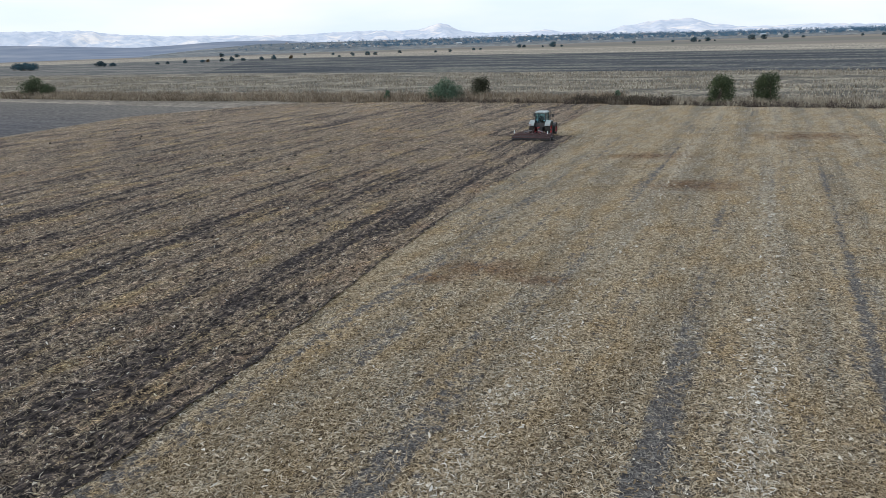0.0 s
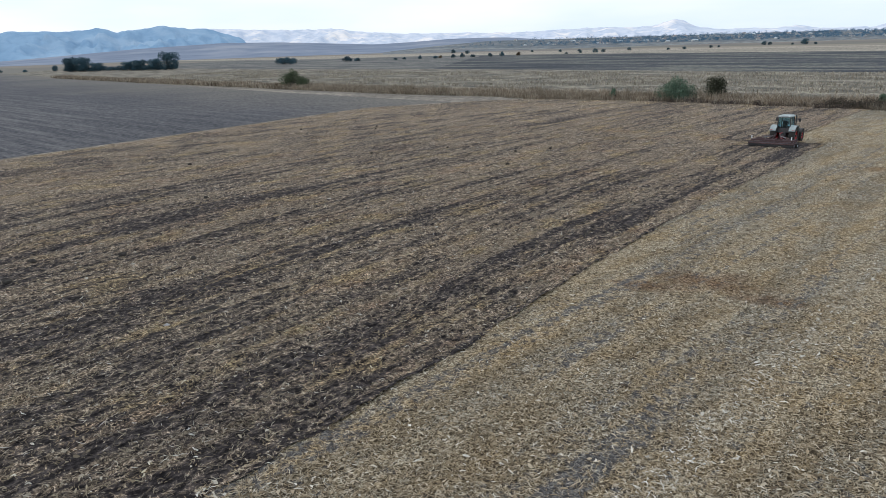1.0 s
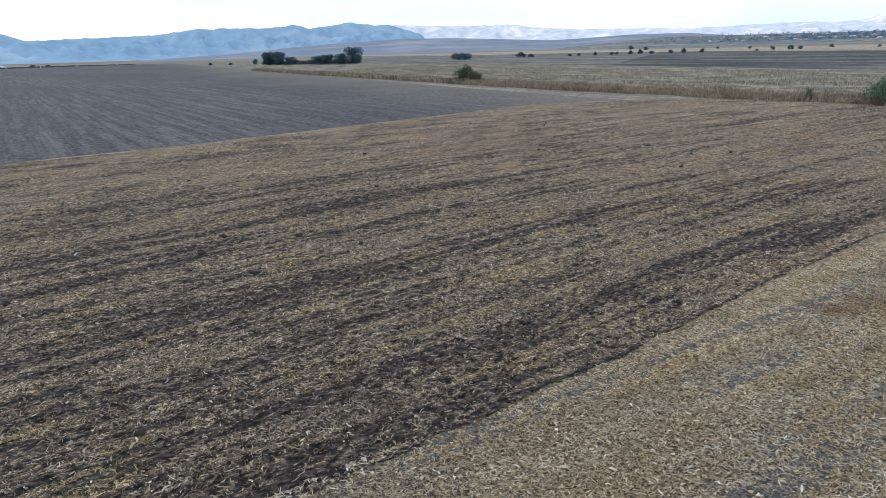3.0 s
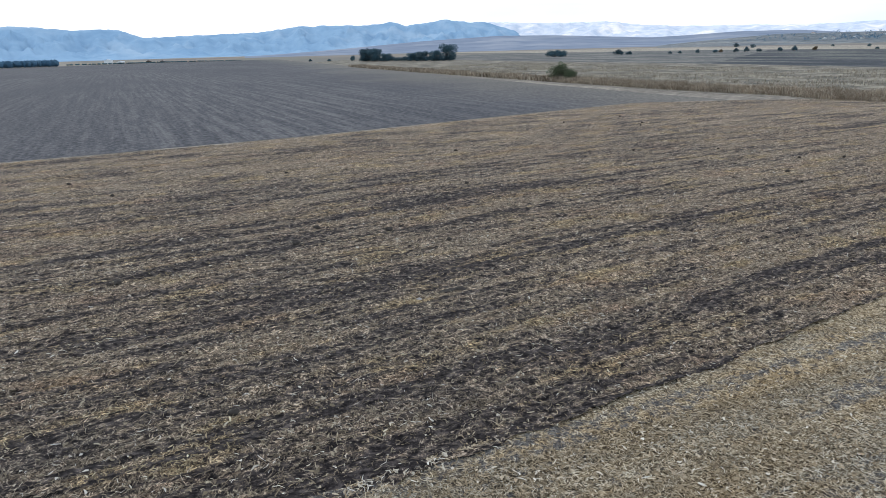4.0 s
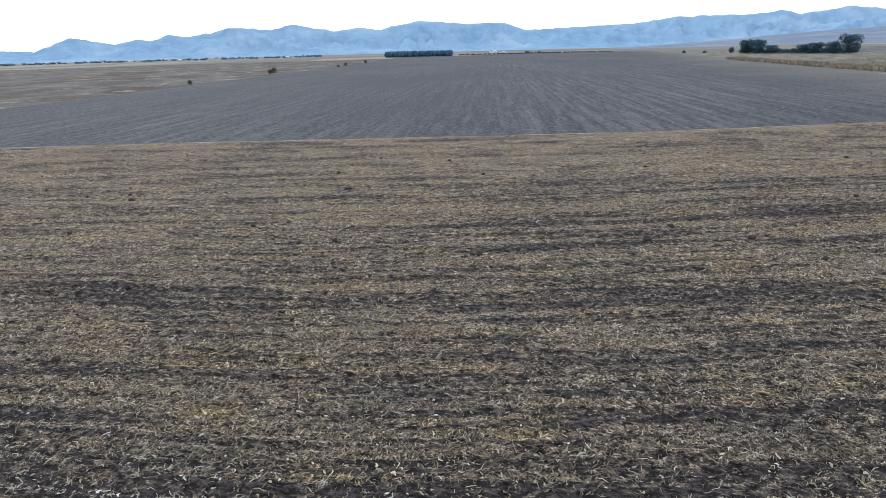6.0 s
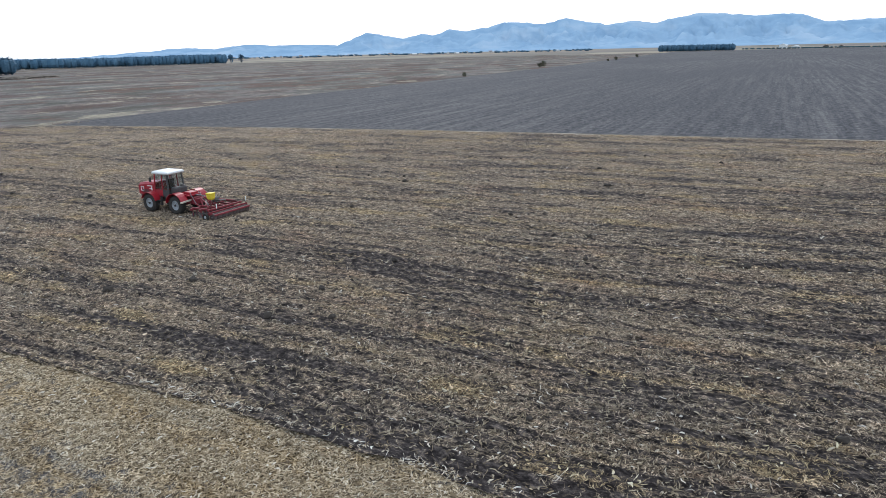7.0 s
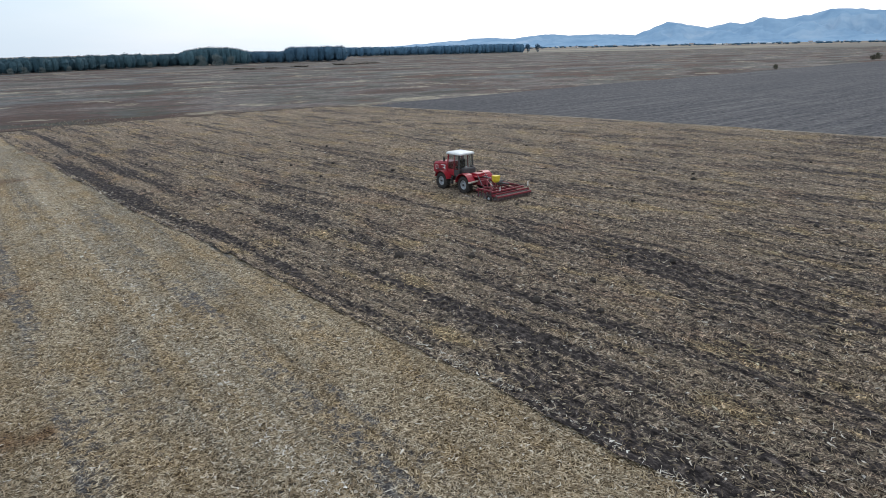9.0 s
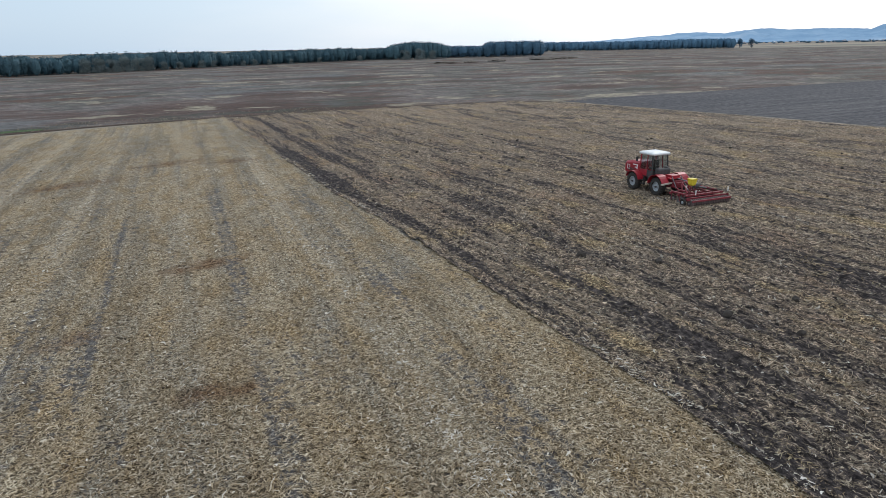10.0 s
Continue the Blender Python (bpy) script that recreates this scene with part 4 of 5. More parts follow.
for k, (x, y, s) in enumerate(((-29, 1060, 0.7), (-22, 1062, 0.55), (5, 1010, 0.35), (30, 990, 0.4), (138, 1085, 0.55), (190, 1068, 0.5), (214, 1040, 0.95), (222, 1043, 0.4), (236, 1058, 0.85),
                               (246, 1060, 0.3), (304, 1090, 1.05), (326, 1107, 1.0), (374, 1160, 0.9), (395, 1150, 0.5), (470, 1130, 0.5), (490, 1110, 0.6), (-190, 780, 0.62), (-182, 784, 0.5),
                               (-205, 776, 0.4), (-120, 830, 0.35), (-104, 838, 0.45), (-84, 920, 0.45), (-173, 880, 0.5), (-240, 900, 0.4), (-266, 905, 0.45), (-76, 935, 0.35),
                               (-440, 1000, 0.7), (-520, 1120, 0.9), (-330, 980, 0.4))):
    again(far_bush, x, y, k * 61, s)
scrub = make_tree("bush", "bare dark scrub bush at the field corner", "bush", 3.6, 4.2, 700, 0.35, OLIVE, 31, 0.0, 7, True, "scrub on the sown field edge")
placed(scrub, -440, 2.0)
again(scrub, -424, 0, 80, 0.7)
again(scrub, -302, -31.8, 40, 0.55, label="small rust-tinted scrub at the field edge")
again(scrub, -600, 62, 10, 0.8)
again(scrub, -700, 92, 60, 0.9)
again(scrub, -560, 52, 120, 0.5)


# ---- woods, one mesh of many crowns ----
LAT, LON = np.meshgrid(np.linspace(-1.2, 1.2, 6), np.arange(9) * 2 * np.pi / 9, indexing="ij")
BALL = np.stack([np.cos(LAT) * np.cos(LON), np.cos(LAT) * np.sin(LON), np.sin(LAT)], -1).reshape(-1, 3)
BALL_Q = np.array([(i * 9 + j, i * 9 + (j + 1) % 9, i * 9 + 9 + (j + 1) % 9, i * 9 + 9 + j) for i in range(5) for j in range(9)])


def woods(name, places, heights, spreads, per, size, leaf, label, seed, trunks=True, base=None, lobed=True, cored=True):
    rng = np.random.RandomState(seed)
    vs, qs, n = [], [], 0
    for k, ((x, y), h, s) in enumerate(zip(places, heights, spreads)):
        blobs = [(0, 0, h * 0.50, s * 0.46, s * 0.46, h * 0.46)]
        for j in range(4 if lobed else 0):
            a = rng.uniform(0, 6.28)
            r = s * 0.3
            blobs.append((r * math.cos(a), r * math.sin(a), h * rng.uniform(0.25, 0.72), s * rng.uniform(0.18, 0.3), s * rng.uniform(0.18, 0.3), h * rng.uniform(0.12, 0.2)))
        v, q = leaf_cloud(blobs, per, size, seed * 100 + k, 1.0, 0.30, 0.80)
        vs.append(v + [x, y, 0 if base is None else base[k]])
        qs.append(q + n)
        n += len(v)
        if not cored:
            continue
        core = BALL * rng.uniform(0.75, 1.0, (len(BALL), 1)) * [s * 0.42, s * 0.42, h * 0.47] + [x, y, h * 0.47 + (0 if base is None else base[k])]
        vs.append(core)
        qs.append(BALL_Q + n)
        n += len(core)
        if trunks:
            w = 0.2
            t = np.array([(-w, -w, 0), (w, -w, 0), (w, w, 0), (-w, w, 0), (-w / 2, -w / 2, h * 0.7), (w / 2, -w / 2, h * 0.7), (w / 2, w / 2, h * 0.7), (-w / 2, w / 2, h * 0.7)]) + [x, y, 0]
            vs.append(t)
            qs.append(np.array([(0, 1, 5, 4), (1, 2, 6, 5), (2, 3, 7, 6), (3, 0, 4, 7)]) + n)
            n += 8
    return tagged(new(name, np_mesh(name, np.concatenate(vs), np.concatenate(qs), leaf)), label, "woods", kind="stuff")


def along(line, n, depth, seed):
    """Places spread along a line of points and back from it."""
    rng = np.random.RandomState(seed)
    pts = np.array(line, float)
    seg = np.hypot(*np.diff(pts, axis=0).T)
    cum = np.concatenate([[0], np.cumsum(seg)])
    d = (np.arange(n) + rng.uniform(-0.6, 1.6, n)).clip(0, n) / n * cum[-1]
    x, y = np.interp(d, cum, pts[:, 0]), np.interp(d, cum, pts[:, 1])
    r = np.hypot(x, y)
    back = 1 + depth * rng.rand(n) / r
    return np.stack([x * back, y * back], -1), rng


def polar(a, r):
    return (-r * math.sin(radians(a)), r * math.cos(radians(a)))


def ring(points):
    return [polar(a, r) for a, r in points]


p, r = along(ring([(176, 385), (168, 404), (161, 445), (153, 505), (144.6, 583), (141, 620)]), 400, 30, 1)
hgt = 9.2 + 2.6 * fnoise(p[:, 0] * 0.03, p[:, 1] * 0, 71, 3) + r.uniform(-1.3, 0.9, len(p))
woods("poplar_wood", p, hgt, r.uniform(5, 9, len(p)), 170, 0.95, FAR_HAZED_LEAF, "dark poplar wood at the meadow's end, tinted with blue haze", 2)
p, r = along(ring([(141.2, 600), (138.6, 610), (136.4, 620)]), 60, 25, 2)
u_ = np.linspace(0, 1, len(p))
woods("tall_clump", p, 11.0 + 5.0 * np.sin(np.pi * u_) ** 0.5 * r.uniform(0.85, 1.05, len(p)), r.uniform(6, 9, len(p)), 220, 0.95, FAR_HAZED_LEAF, "taller clump of dark trees tinted with blue haze", 3)
p, r = along(ring([(136.5, 650), (129, 660)]), 90, 30, 3)
hgt = np.where(np.linspace(0, 1, len(p)) < 0.42, 11.0, 14.6) + r.uniform(-0.5, 0.5, len(p))
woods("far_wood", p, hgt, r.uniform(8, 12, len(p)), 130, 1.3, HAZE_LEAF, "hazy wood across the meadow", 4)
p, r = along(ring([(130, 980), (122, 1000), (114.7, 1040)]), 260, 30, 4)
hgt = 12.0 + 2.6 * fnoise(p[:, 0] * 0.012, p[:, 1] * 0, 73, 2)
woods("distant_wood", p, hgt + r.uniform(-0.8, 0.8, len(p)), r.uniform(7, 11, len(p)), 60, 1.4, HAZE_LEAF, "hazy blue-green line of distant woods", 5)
edge_tree = make_tree("tree", "pale willow at the wood's foot", "tree", 9.5, 10, 1800, 0.55, WILLOW, 41, 0.0, 9, False, "willows before the wood")
placed(edge_tree, *polar(163.5, 425), 0, 0.85)
for k, (a, s) in enumerate(((162.6, 0.9), (161.7, 0.8), (160.9, 0.95), (160.0, 0.85), (159.2, 0.9), (158.2, 0.55), (157.1, 0.5), (155.5, 0.55), (154.6, 0.5),
                            (152.4, 0.42), (151.6, 0.48), (150.5, 0.4), (148.8, 0.4), (146.6, 0.45), (143.4, 0.5), (139.8, 0.9), (138.7, 1.0), (137.6, 0.8))):
    rr = np.interp(a, [136, 144.6, 153, 161, 168], [605, 572, 494, 434, 394])
    again(edge_tree, *polar(a, rr), k * 73, s, label="small pale willow at the wood's foot" if s < 0.7 else "")
twin = make_tree("tree", "tall twin-stemmed tree standing alone on the plain", "tree", 19, 12, 900, 1.3, HAZE_LEAF, 43, 0.15, 8, False, "lone trees")
placed(twin, *polar(114.3, 1050), 0, 0.68)
again(twin, *polar(113.5, 1050), 80, 0.66)
p, r = along(ring([(75.6, 1180), (80.9, 1190)]), 120, 30, 6)
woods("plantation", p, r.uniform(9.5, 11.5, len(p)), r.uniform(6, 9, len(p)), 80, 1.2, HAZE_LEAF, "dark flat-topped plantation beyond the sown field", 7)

p, r = along(ring([(63, 1290), (66, 1292), (75, 1300)]), 110, 12, 9)
woods("hedge_line", p, np.interp(np.linspace(0, 1, len(p)), [0, 0.3, 1], [0.8, 2.2, 2.6]) * r.uniform(0.8, 1.1, len(p)), r.uniform(4, 6, len(p)), 50, 0.9, FAR_HAZED_LEAF, "low dark hedge along the sown field's far end", 12, False, None, False)

# trees round the villages
rv = np.random.RandomState(5)
az = rv.uniform(-40, 25, 3200)
az = az[rv.rand(3200) > np.clip((az - 9) / 12, 0, 0.93)]
nv = len(az)
rad = 1680 + 450 * rv.rand(nv)
p = np.array([polar(a, q) for a, q in zip(az, rad)])
hgt = rv.uniform(3.5, 7.5, nv) * (0.9 + 0.6 * fnoise(az * 0.3, az * 0, 75, 2))
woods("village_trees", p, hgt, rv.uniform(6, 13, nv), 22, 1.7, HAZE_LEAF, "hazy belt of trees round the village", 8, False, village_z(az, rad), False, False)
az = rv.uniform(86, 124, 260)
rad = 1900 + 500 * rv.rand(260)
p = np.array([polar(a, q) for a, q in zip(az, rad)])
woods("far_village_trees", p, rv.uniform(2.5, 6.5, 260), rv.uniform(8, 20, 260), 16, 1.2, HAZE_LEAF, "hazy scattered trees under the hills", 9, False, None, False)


# ---- machine materials ----
RED = plain("red_paint", (0.31, 0.006, 0.020), 0.40, 0, 0.2, 2.5, 0.4)
DARK_RED = plain("dusty_red_paint", (0.21, 0.010, 0.026), 0.55, 0, 0.4, 4.0, 0.4)
DUSTY_FRAME = plain("dusty_dark_frame_paint", (0.100, 0.058, 0.064), 0.8, 0, 0.5, 4.0, 0.2)
ROLLER = plain("earthy_roller_steel", (0.115, 0.085, 0.085), 0.7, 0.2, 0.5, 5.0, 0.3)
WHITE = plain("white_paint", (0.72, 0.74, 0.74), 0.45, 0, 0.12, 3.0, 0.5)
PALE_GREEN = plain("pale_grey_green_paint", (0.33, 0.38, 0.38), 0.5, 0, 0.2, 3.0, 0.5)
YELLOW = plain("yellow_plastic", (0.72, 0.55, 0.03), 0.5, 0, 0.15, 4.0, 0.5)
RUBBER = plain("black_rubber", (0.022, 0.022, 0.023), 0.85, 0, 0.4, 8.0, 0.3)
STEEL = plain("worn_steel", (0.20, 0.20, 0.21), 0.5, 0.6, 0.3, 9.0, 0.5)
DARK_STEEL = plain("dark_steel", (0.05, 0.05, 0.055), 0.6, 0.2, 0.4, 9.0, 0.4)
RIM_GREY = plain("pale_grey_rim", (0.42, 0.45, 0.48), 0.5, 0.1, 0.25, 7.0, 0.5)
RIM_RED = plain("red_rim", (0.42, 0.03, 0.03), 0.5, 0, 0.25, 7.0, 0.5)
WOOD = plain("bleached_board", (0.45, 0.40, 0.34), 0.8, 0, 0.3, 6.0, 0.2)


def window_glass(name, tint):
    m, nt, b = material(name, 0.08)
    b.inputs["Specular IOR Level"].default_value = 0.6
    n = noise_tex(nt, coords(nt), 2.0, 3)
    nt.links.new(mix(nt, n, tuple(c * 0.9 for c in tint), tint), b.inputs["Base Color"])
    b.inputs["Transmission Weight"].default_value = 1.0
    return m


GLASS = window_glass("cab_glass", (0.80, 0.87, 0.92))
BLUE_GLASS = window_glass("blue_cab_glass", (0.55, 0.82, 0.92))


# ---- machine shapes ----
def boxes(specs, bevel=0.02):
    """Bevelled boxes joined in one bmesh: centre, size and, if given, a turn in degrees about y and z."""
    out = bmesh.new()
    for spec in specs:
        cx, cy, cz, sx, sy, sz = spec[:6]
        ry, rz = (tuple(spec[6:]) + (0, 0))[:2]
        bm = bmesh.new()
        bmesh.ops.create_cube(bm, size=1.0)
        bmesh.ops.scale(bm, vec=(sx, sy, sz), verts=bm.verts)
        if bevel:
            bmesh.ops.bevel(bm, geom=bm.edges[:], offset=min(bevel, 0.3 * min(sx, sy, sz)), segments=2, affect="EDGES", profile=0.5)
        bmesh.ops.transform(bm, matrix=pose(cx, cy, cz, 0, ry, rz), verts=bm.verts)
        me = bpy.data.meshes.new("tmp")
        bm.to_mesh(me)
        bm.free()
        out.from_mesh(me)
        bpy.data.meshes.remove(me)
    return out


def hull(rings, cap=True):
    """A skin over rings of equally many places."""
    bm = bmesh.new()
    vs = [[bm.verts.new(p) for p in ring] for ring in rings]
    k = len(vs[0])
    for a, b in zip(vs, vs[1:]):
        for i in range(k):
            bm.faces.new((a[i], a[(i + 1) % k], b[(i + 1) % k], b[i]))
    if cap:
        bm.faces.new(vs[0][::-1])
        bm.faces.new(vs[-1])
    bmesh.ops.recalc_face_normals(bm, faces=bm.faces)
    return bm


def softened(bm, w=0.05, seg=2):
    bmesh.ops.bevel(bm, geom=bm.edges[:], offset=w, segments=seg, affect="EDGES", profile=0.5)
    return bm


def lathe(profile, seg=28):
    """Turned about the y axis: profile of (radius, y)."""
    bm = bmesh.new()
    rings = []
    for r, y in profile:
        rings.append([bm.verts.new((r * math.cos(k * 2 * math.pi / seg), y, r * math.sin(k * 2 * math.pi / seg))) for k in range(seg)])
    for a, b in zip(rings, rings[1:]):
        for k in range(seg):
            bm.faces.new((a[k], a[(k + 1) % seg], b[(k + 1) % seg], b[k]))
    bmesh.ops.recalc_face_normals(bm, faces=bm.faces)
    return bm


def tube(a, b, r, seg=10):
    bm = bmesh.new()
    limb(bm, a, b, r, r, seg)
    return bm


def wheel(parent, x, y, radius, wide, rim_mat, side, label=""):
    w = wide / 2
    bm = lathe([(radius * 0.56, -w * 0.8), (radius * 0.62, -w), (radius * 0.88, -w), (radius * 0.97, -w * 0.72), (radius * 0.985, 0), (radius * 0.97, w * 0.72),
                (radius * 0.88, w), (radius * 0.62, w), (radius * 0.56, w * 0.8)], 32)
    for k in range(20):
        for sgn in (-1, 1):
            a = 2 * math.pi * (k + 0.25 * sgn) / 20
            lug = bmesh.new()
            bmesh.ops.create_cube(lug, size=1.0)
            bmesh.ops.scale(lug, vec=(0.07, wide * 0.52, 0.06), verts=lug.verts)
            bmesh.ops.rotate(lug, cent=(0, 0, 0), matrix=Euler((0, 0, sgn * 0.55)).to_matrix(), verts=lug.verts)
            bmesh.ops.transform(lug, matrix=Matrix.Rotation(a, 4, "Y") @ Matrix.Translation((0, sgn * wide * 0.23, radius * 0.985)), verts=lug.verts)
            me = bpy.data.meshes.new("tmp")
            lug.to_mesh(me)
            lug.free()
            bm.from_mesh(me)
            bpy.data.meshes.remove(me)
    tyre = part("wheel", bm, RUBBER, parent, label or "black lugged tractor wheel", pose(x, y, radius))
    o = side * w
    rim = lathe([(radius * 0.57, -o * 0.8), (radius * 0.56, o * 0.75), (radius * 0.50, o * 0.85), (radius * 0.47, o * 0.35), (radius * 0.26, o * 0.30), (radius * 0.22, o * 0.62), (0.02, o * 0.66)], 28)
    part("rim", rim, rim_mat, tyre, smooth=False)
    hub = lathe([(radius * 0.12, o * 0.6), (radius * 0.12, o * 0.95), (radius * 0.09, o * 1.05), (0.01, o * 1.05)], 14)
    part("hub", hub, DARK_STEEL, tyre)
    return tyre


def fender(parent, x, y, radius, wide, mat, start, end, z):
    """An arched mudguard over a wheel; angles in degrees from the front."""
    bm = bmesh.new()
    rows = []
    for k in range(11):
        a = radians(start + (end - start) * k / 10)
        ring = []
        for yy, rr in ((-wide / 2, radius), (wide / 2, radius), (wide / 2, radius + 0.035), (-wide / 2, radius + 0.035)):
            ring.append(bm.verts.new((rr * math.cos(a), yy, rr * math.sin(a))))
        rows.append(ring)
    for a, b in zip(rows, rows[1:]):
        for i in range(4):
            bm.faces.new((a[i], a[(i + 1) % 4], b[(i + 1) % 4], b[i]))
    bm.faces.new(rows[0])
    bm.faces.new(rows[-1][::-1])
    bmesh.ops.recalc_face_normals(bm, faces=bm.faces)
    return part("fender", bm, mat, parent, at=pose(x, y, z))


def glazed_cab(root, x0, x1, wide, z0, z1, frame_mat, glass, roof_mat, taper=0.10, overhang=0.10, rear_mat=None):
    """A cab of pillars, panes, lower panels and a roof."""
    h = wide / 2
    floor = part("cab_floor", boxes([((x0 + x1) / 2, 0, z0 + 0.05, x1 - x0, wide, 0.12)]), DARK_STEEL, root)
    sill = z0 + (z1 - z0) * 0.30
    corners = [(x0, h), (x1, h), (x1, -h), (x0, -h)]
    t = taper
    for x, y in corners:
        top = (x + (t if x == x0 else -t), y * (1 - t / h * 0.8), z1)
        part("pillar", tube((x, y, z0), top, 0.06, 8), rear_mat if rear_mat and x == x0 else frame_mat, root)
    part("pillar", tube(((x0 + x1) / 2 - 0.1, h, z0), ((x0 + x1) / 2 - 0.1, h - t * 0.8, z1), 0.045, 8), frame_mat, root)
    part("pillar", tube(((x0 + x1) / 2 - 0.1, -h, z0), ((x0 + x1) / 2 - 0.1, -h + t * 0.8, z1), 0.045, 8), frame_mat, root)

    def wall(a, b, za, zb, ta, tb, mat, name, label=""):
        (ax, ay), (bx, by) = a, b
        cx, cy = (x0 + x1) / 2, 0

        def at(px, py, f):
            ix = px + (t * f if px == x0 else -t * f if px == x1 else 0)
            return ix, py * (1 - f * t / h * 0.8)
        p1, p2, p3, p4 = (*at(ax, ay, ta), za), (*at(bx, by, ta), za), (*at(bx, by, tb), zb), (*at(ax, ay, tb), zb)
        n = (Vector(p2) - Vector(p1)).cross(Vector(p4) - Vector(p1)).normalized() * 0.02
        ring1, ring2 = [Vector(p) - n for p in (p1, p2, p3, p4)], [Vector(p) + n for p in (p1, p2, p3, p4)]
        ob = part(name, hull([ring1, ring2]), mat, root, label)
        ob.visible_shadow = mat is not glass
        return ob

    f = (sill - z0) / (z1 - z0)
    xm = (x0 + x1) / 2 - 0.1
    for a, b in (((x0, h), (xm, h)), ((xm, h), (x1, h)), ((x0, -h), (xm, -h)), ((xm, -h), (x1, -h)), ((x0, h), (x0, -h)), ((x1, h), (x1, -h))):
        behind = rear_mat and (a[0] == x0)
        wall(a, b, z0 + 0.05, sill, 0, f, rear_mat if behind else frame_mat, "panel")
        wall(a, b, sill + 0.03, z1 - 0.03, f, 1, glass, "pane")
    ox = overhang
    ring = []
    for z, g in ((z1, 0.0), (z1 + 0.07, 0.06), (z1 + 0.17, 0.03), (z1 + 0.23, -0.12)):
        ring.append([(x0 - ox - g + t, h + ox * 0.4 + g - t * 0.8, z), (x1 + ox + g - t, h + ox * 0.4 + g - t * 0.8, z),
                     (x1 + ox + g - t, -h - ox * 0.4 - g + t * 0.8, z), (x0 - ox - g + t, -h - ox * 0.4 - g + t * 0.8, z)])
    part("roof", softened(hull(ring), 0.03), roof_mat, root, "pale cab roof")
    part("seat", boxes([((x0 + x1) / 2, 0, z0 + 0.55, 0.5, 0.5, 0.14), ((x0 + x1) / 2 - 0.22, 0, z0 + 0.9, 0.14, 0.5, 0.65)], 0.04), RUBBER, root)
    part("steering_wheel", lathe([(0.20, -0.015), (0.22, 0), (0.20, 0.015), (0.18, 0), (0.20, -0.015)], 16), RUBBER, root, at=pose(x1 - 0.38, 0, z0 + 0.95, 65, 0, 90))


# ---- red articulated tractor ----
red = tagged(new("red_tractor"), "red articulated tractor with a white cab roof on the tilled field", "tractor")
RED_TURN = math.degrees(math.atan2(-0.942, -0.335))
for wx in (1.33, -1.33):
    for wy in (0.97, -0.97):
        wheel(red, wx, wy, 0.65, 0.52, RIM_GREY, 1 if wy > 0 else -1)
part("front_frame", boxes([(1.6, 0, 0.95, 2.6, 0.7, 0.34), (1.33, 0, 0.65, 0.35, 1.5, 0.25), (2.92, 0, 0.92, 0.22, 0.9, 0.42)], 0.03), DARK_STEEL, red)
part("rear_frame", boxes([(-1.2, 0, 0.98, 2.4, 0.62, 0.36), (-1.33, 0, 0.65, 0.35, 1.5, 0.25), (-2.3, 0, 0.85, 0.5, 0.8, 0.4)], 0.03), DARK_RED, red)
part("joint", lathe([(0.02, -0.35), (0.2, -0.35), (0.2, 0.35), (0.02, 0.35)], 16), DARK_STEEL, red, at=pose(0.0, 0, 0.95, 90))
rings = []
for x, w, zl, zh in ((1.10, 0.64, 1.10, 2.12), (1.7, 0.64, 1.10, 2.10), (2.4, 0.62, 1.10, 2.04), (2.98, 0.58, 1.12, 1.94), (3.14, 0.50, 1.2, 1.82)):
    rings.append([(x, w, zl), (x, w, zh - 0.16), (x, w - 0.16, zh), (x, -w + 0.16, zh), (x, -w, zh - 0.16), (x, -w, zl)])
part("hood", softened(hull(rings), 0.02), RED, red, "red engine hood with pale markings")
hood = [c for c in red.children if c.name.startswith("hood")][0]
for sgn in (1, -1):
    part("marking", boxes([(2.72, sgn * 0.605, 1.55, 0.05, 0.012, 0.34), (2.57, sgn * 0.615, 1.70, 0.30, 0.012, 0.05), (2.57, sgn * 0.615, 1.40, 0.30, 0.012, 0.05), (2.42, sgn * 0.622, 1.55, 0.05, 0.012, 0.34)], 0), WHITE, hood)
    part("marking", boxes([(1.72, sgn * 0.645, 1.80, 0.56, 0.012, 0.07), (1.52, sgn * 0.645, 1.63, 0.10, 0.012, 0.32), (1.68, sgn * 0.645, 1.60, 0.20, 0.012, 0.07)], 0), WHITE, hood)
    part("side_vent", boxes([(2.2, sgn * 0.64, 1.3 + 0.06 * k, 0.7, 0.02, 0.03) for k in range(4)], 0), DARK_STEEL, hood)
part("grille", boxes([(3.15, 0, 1.28 + 0.07 * k, 0.04, 0.72, 0.035) for k in range(6)], 0.005), DARK_STEEL, red)
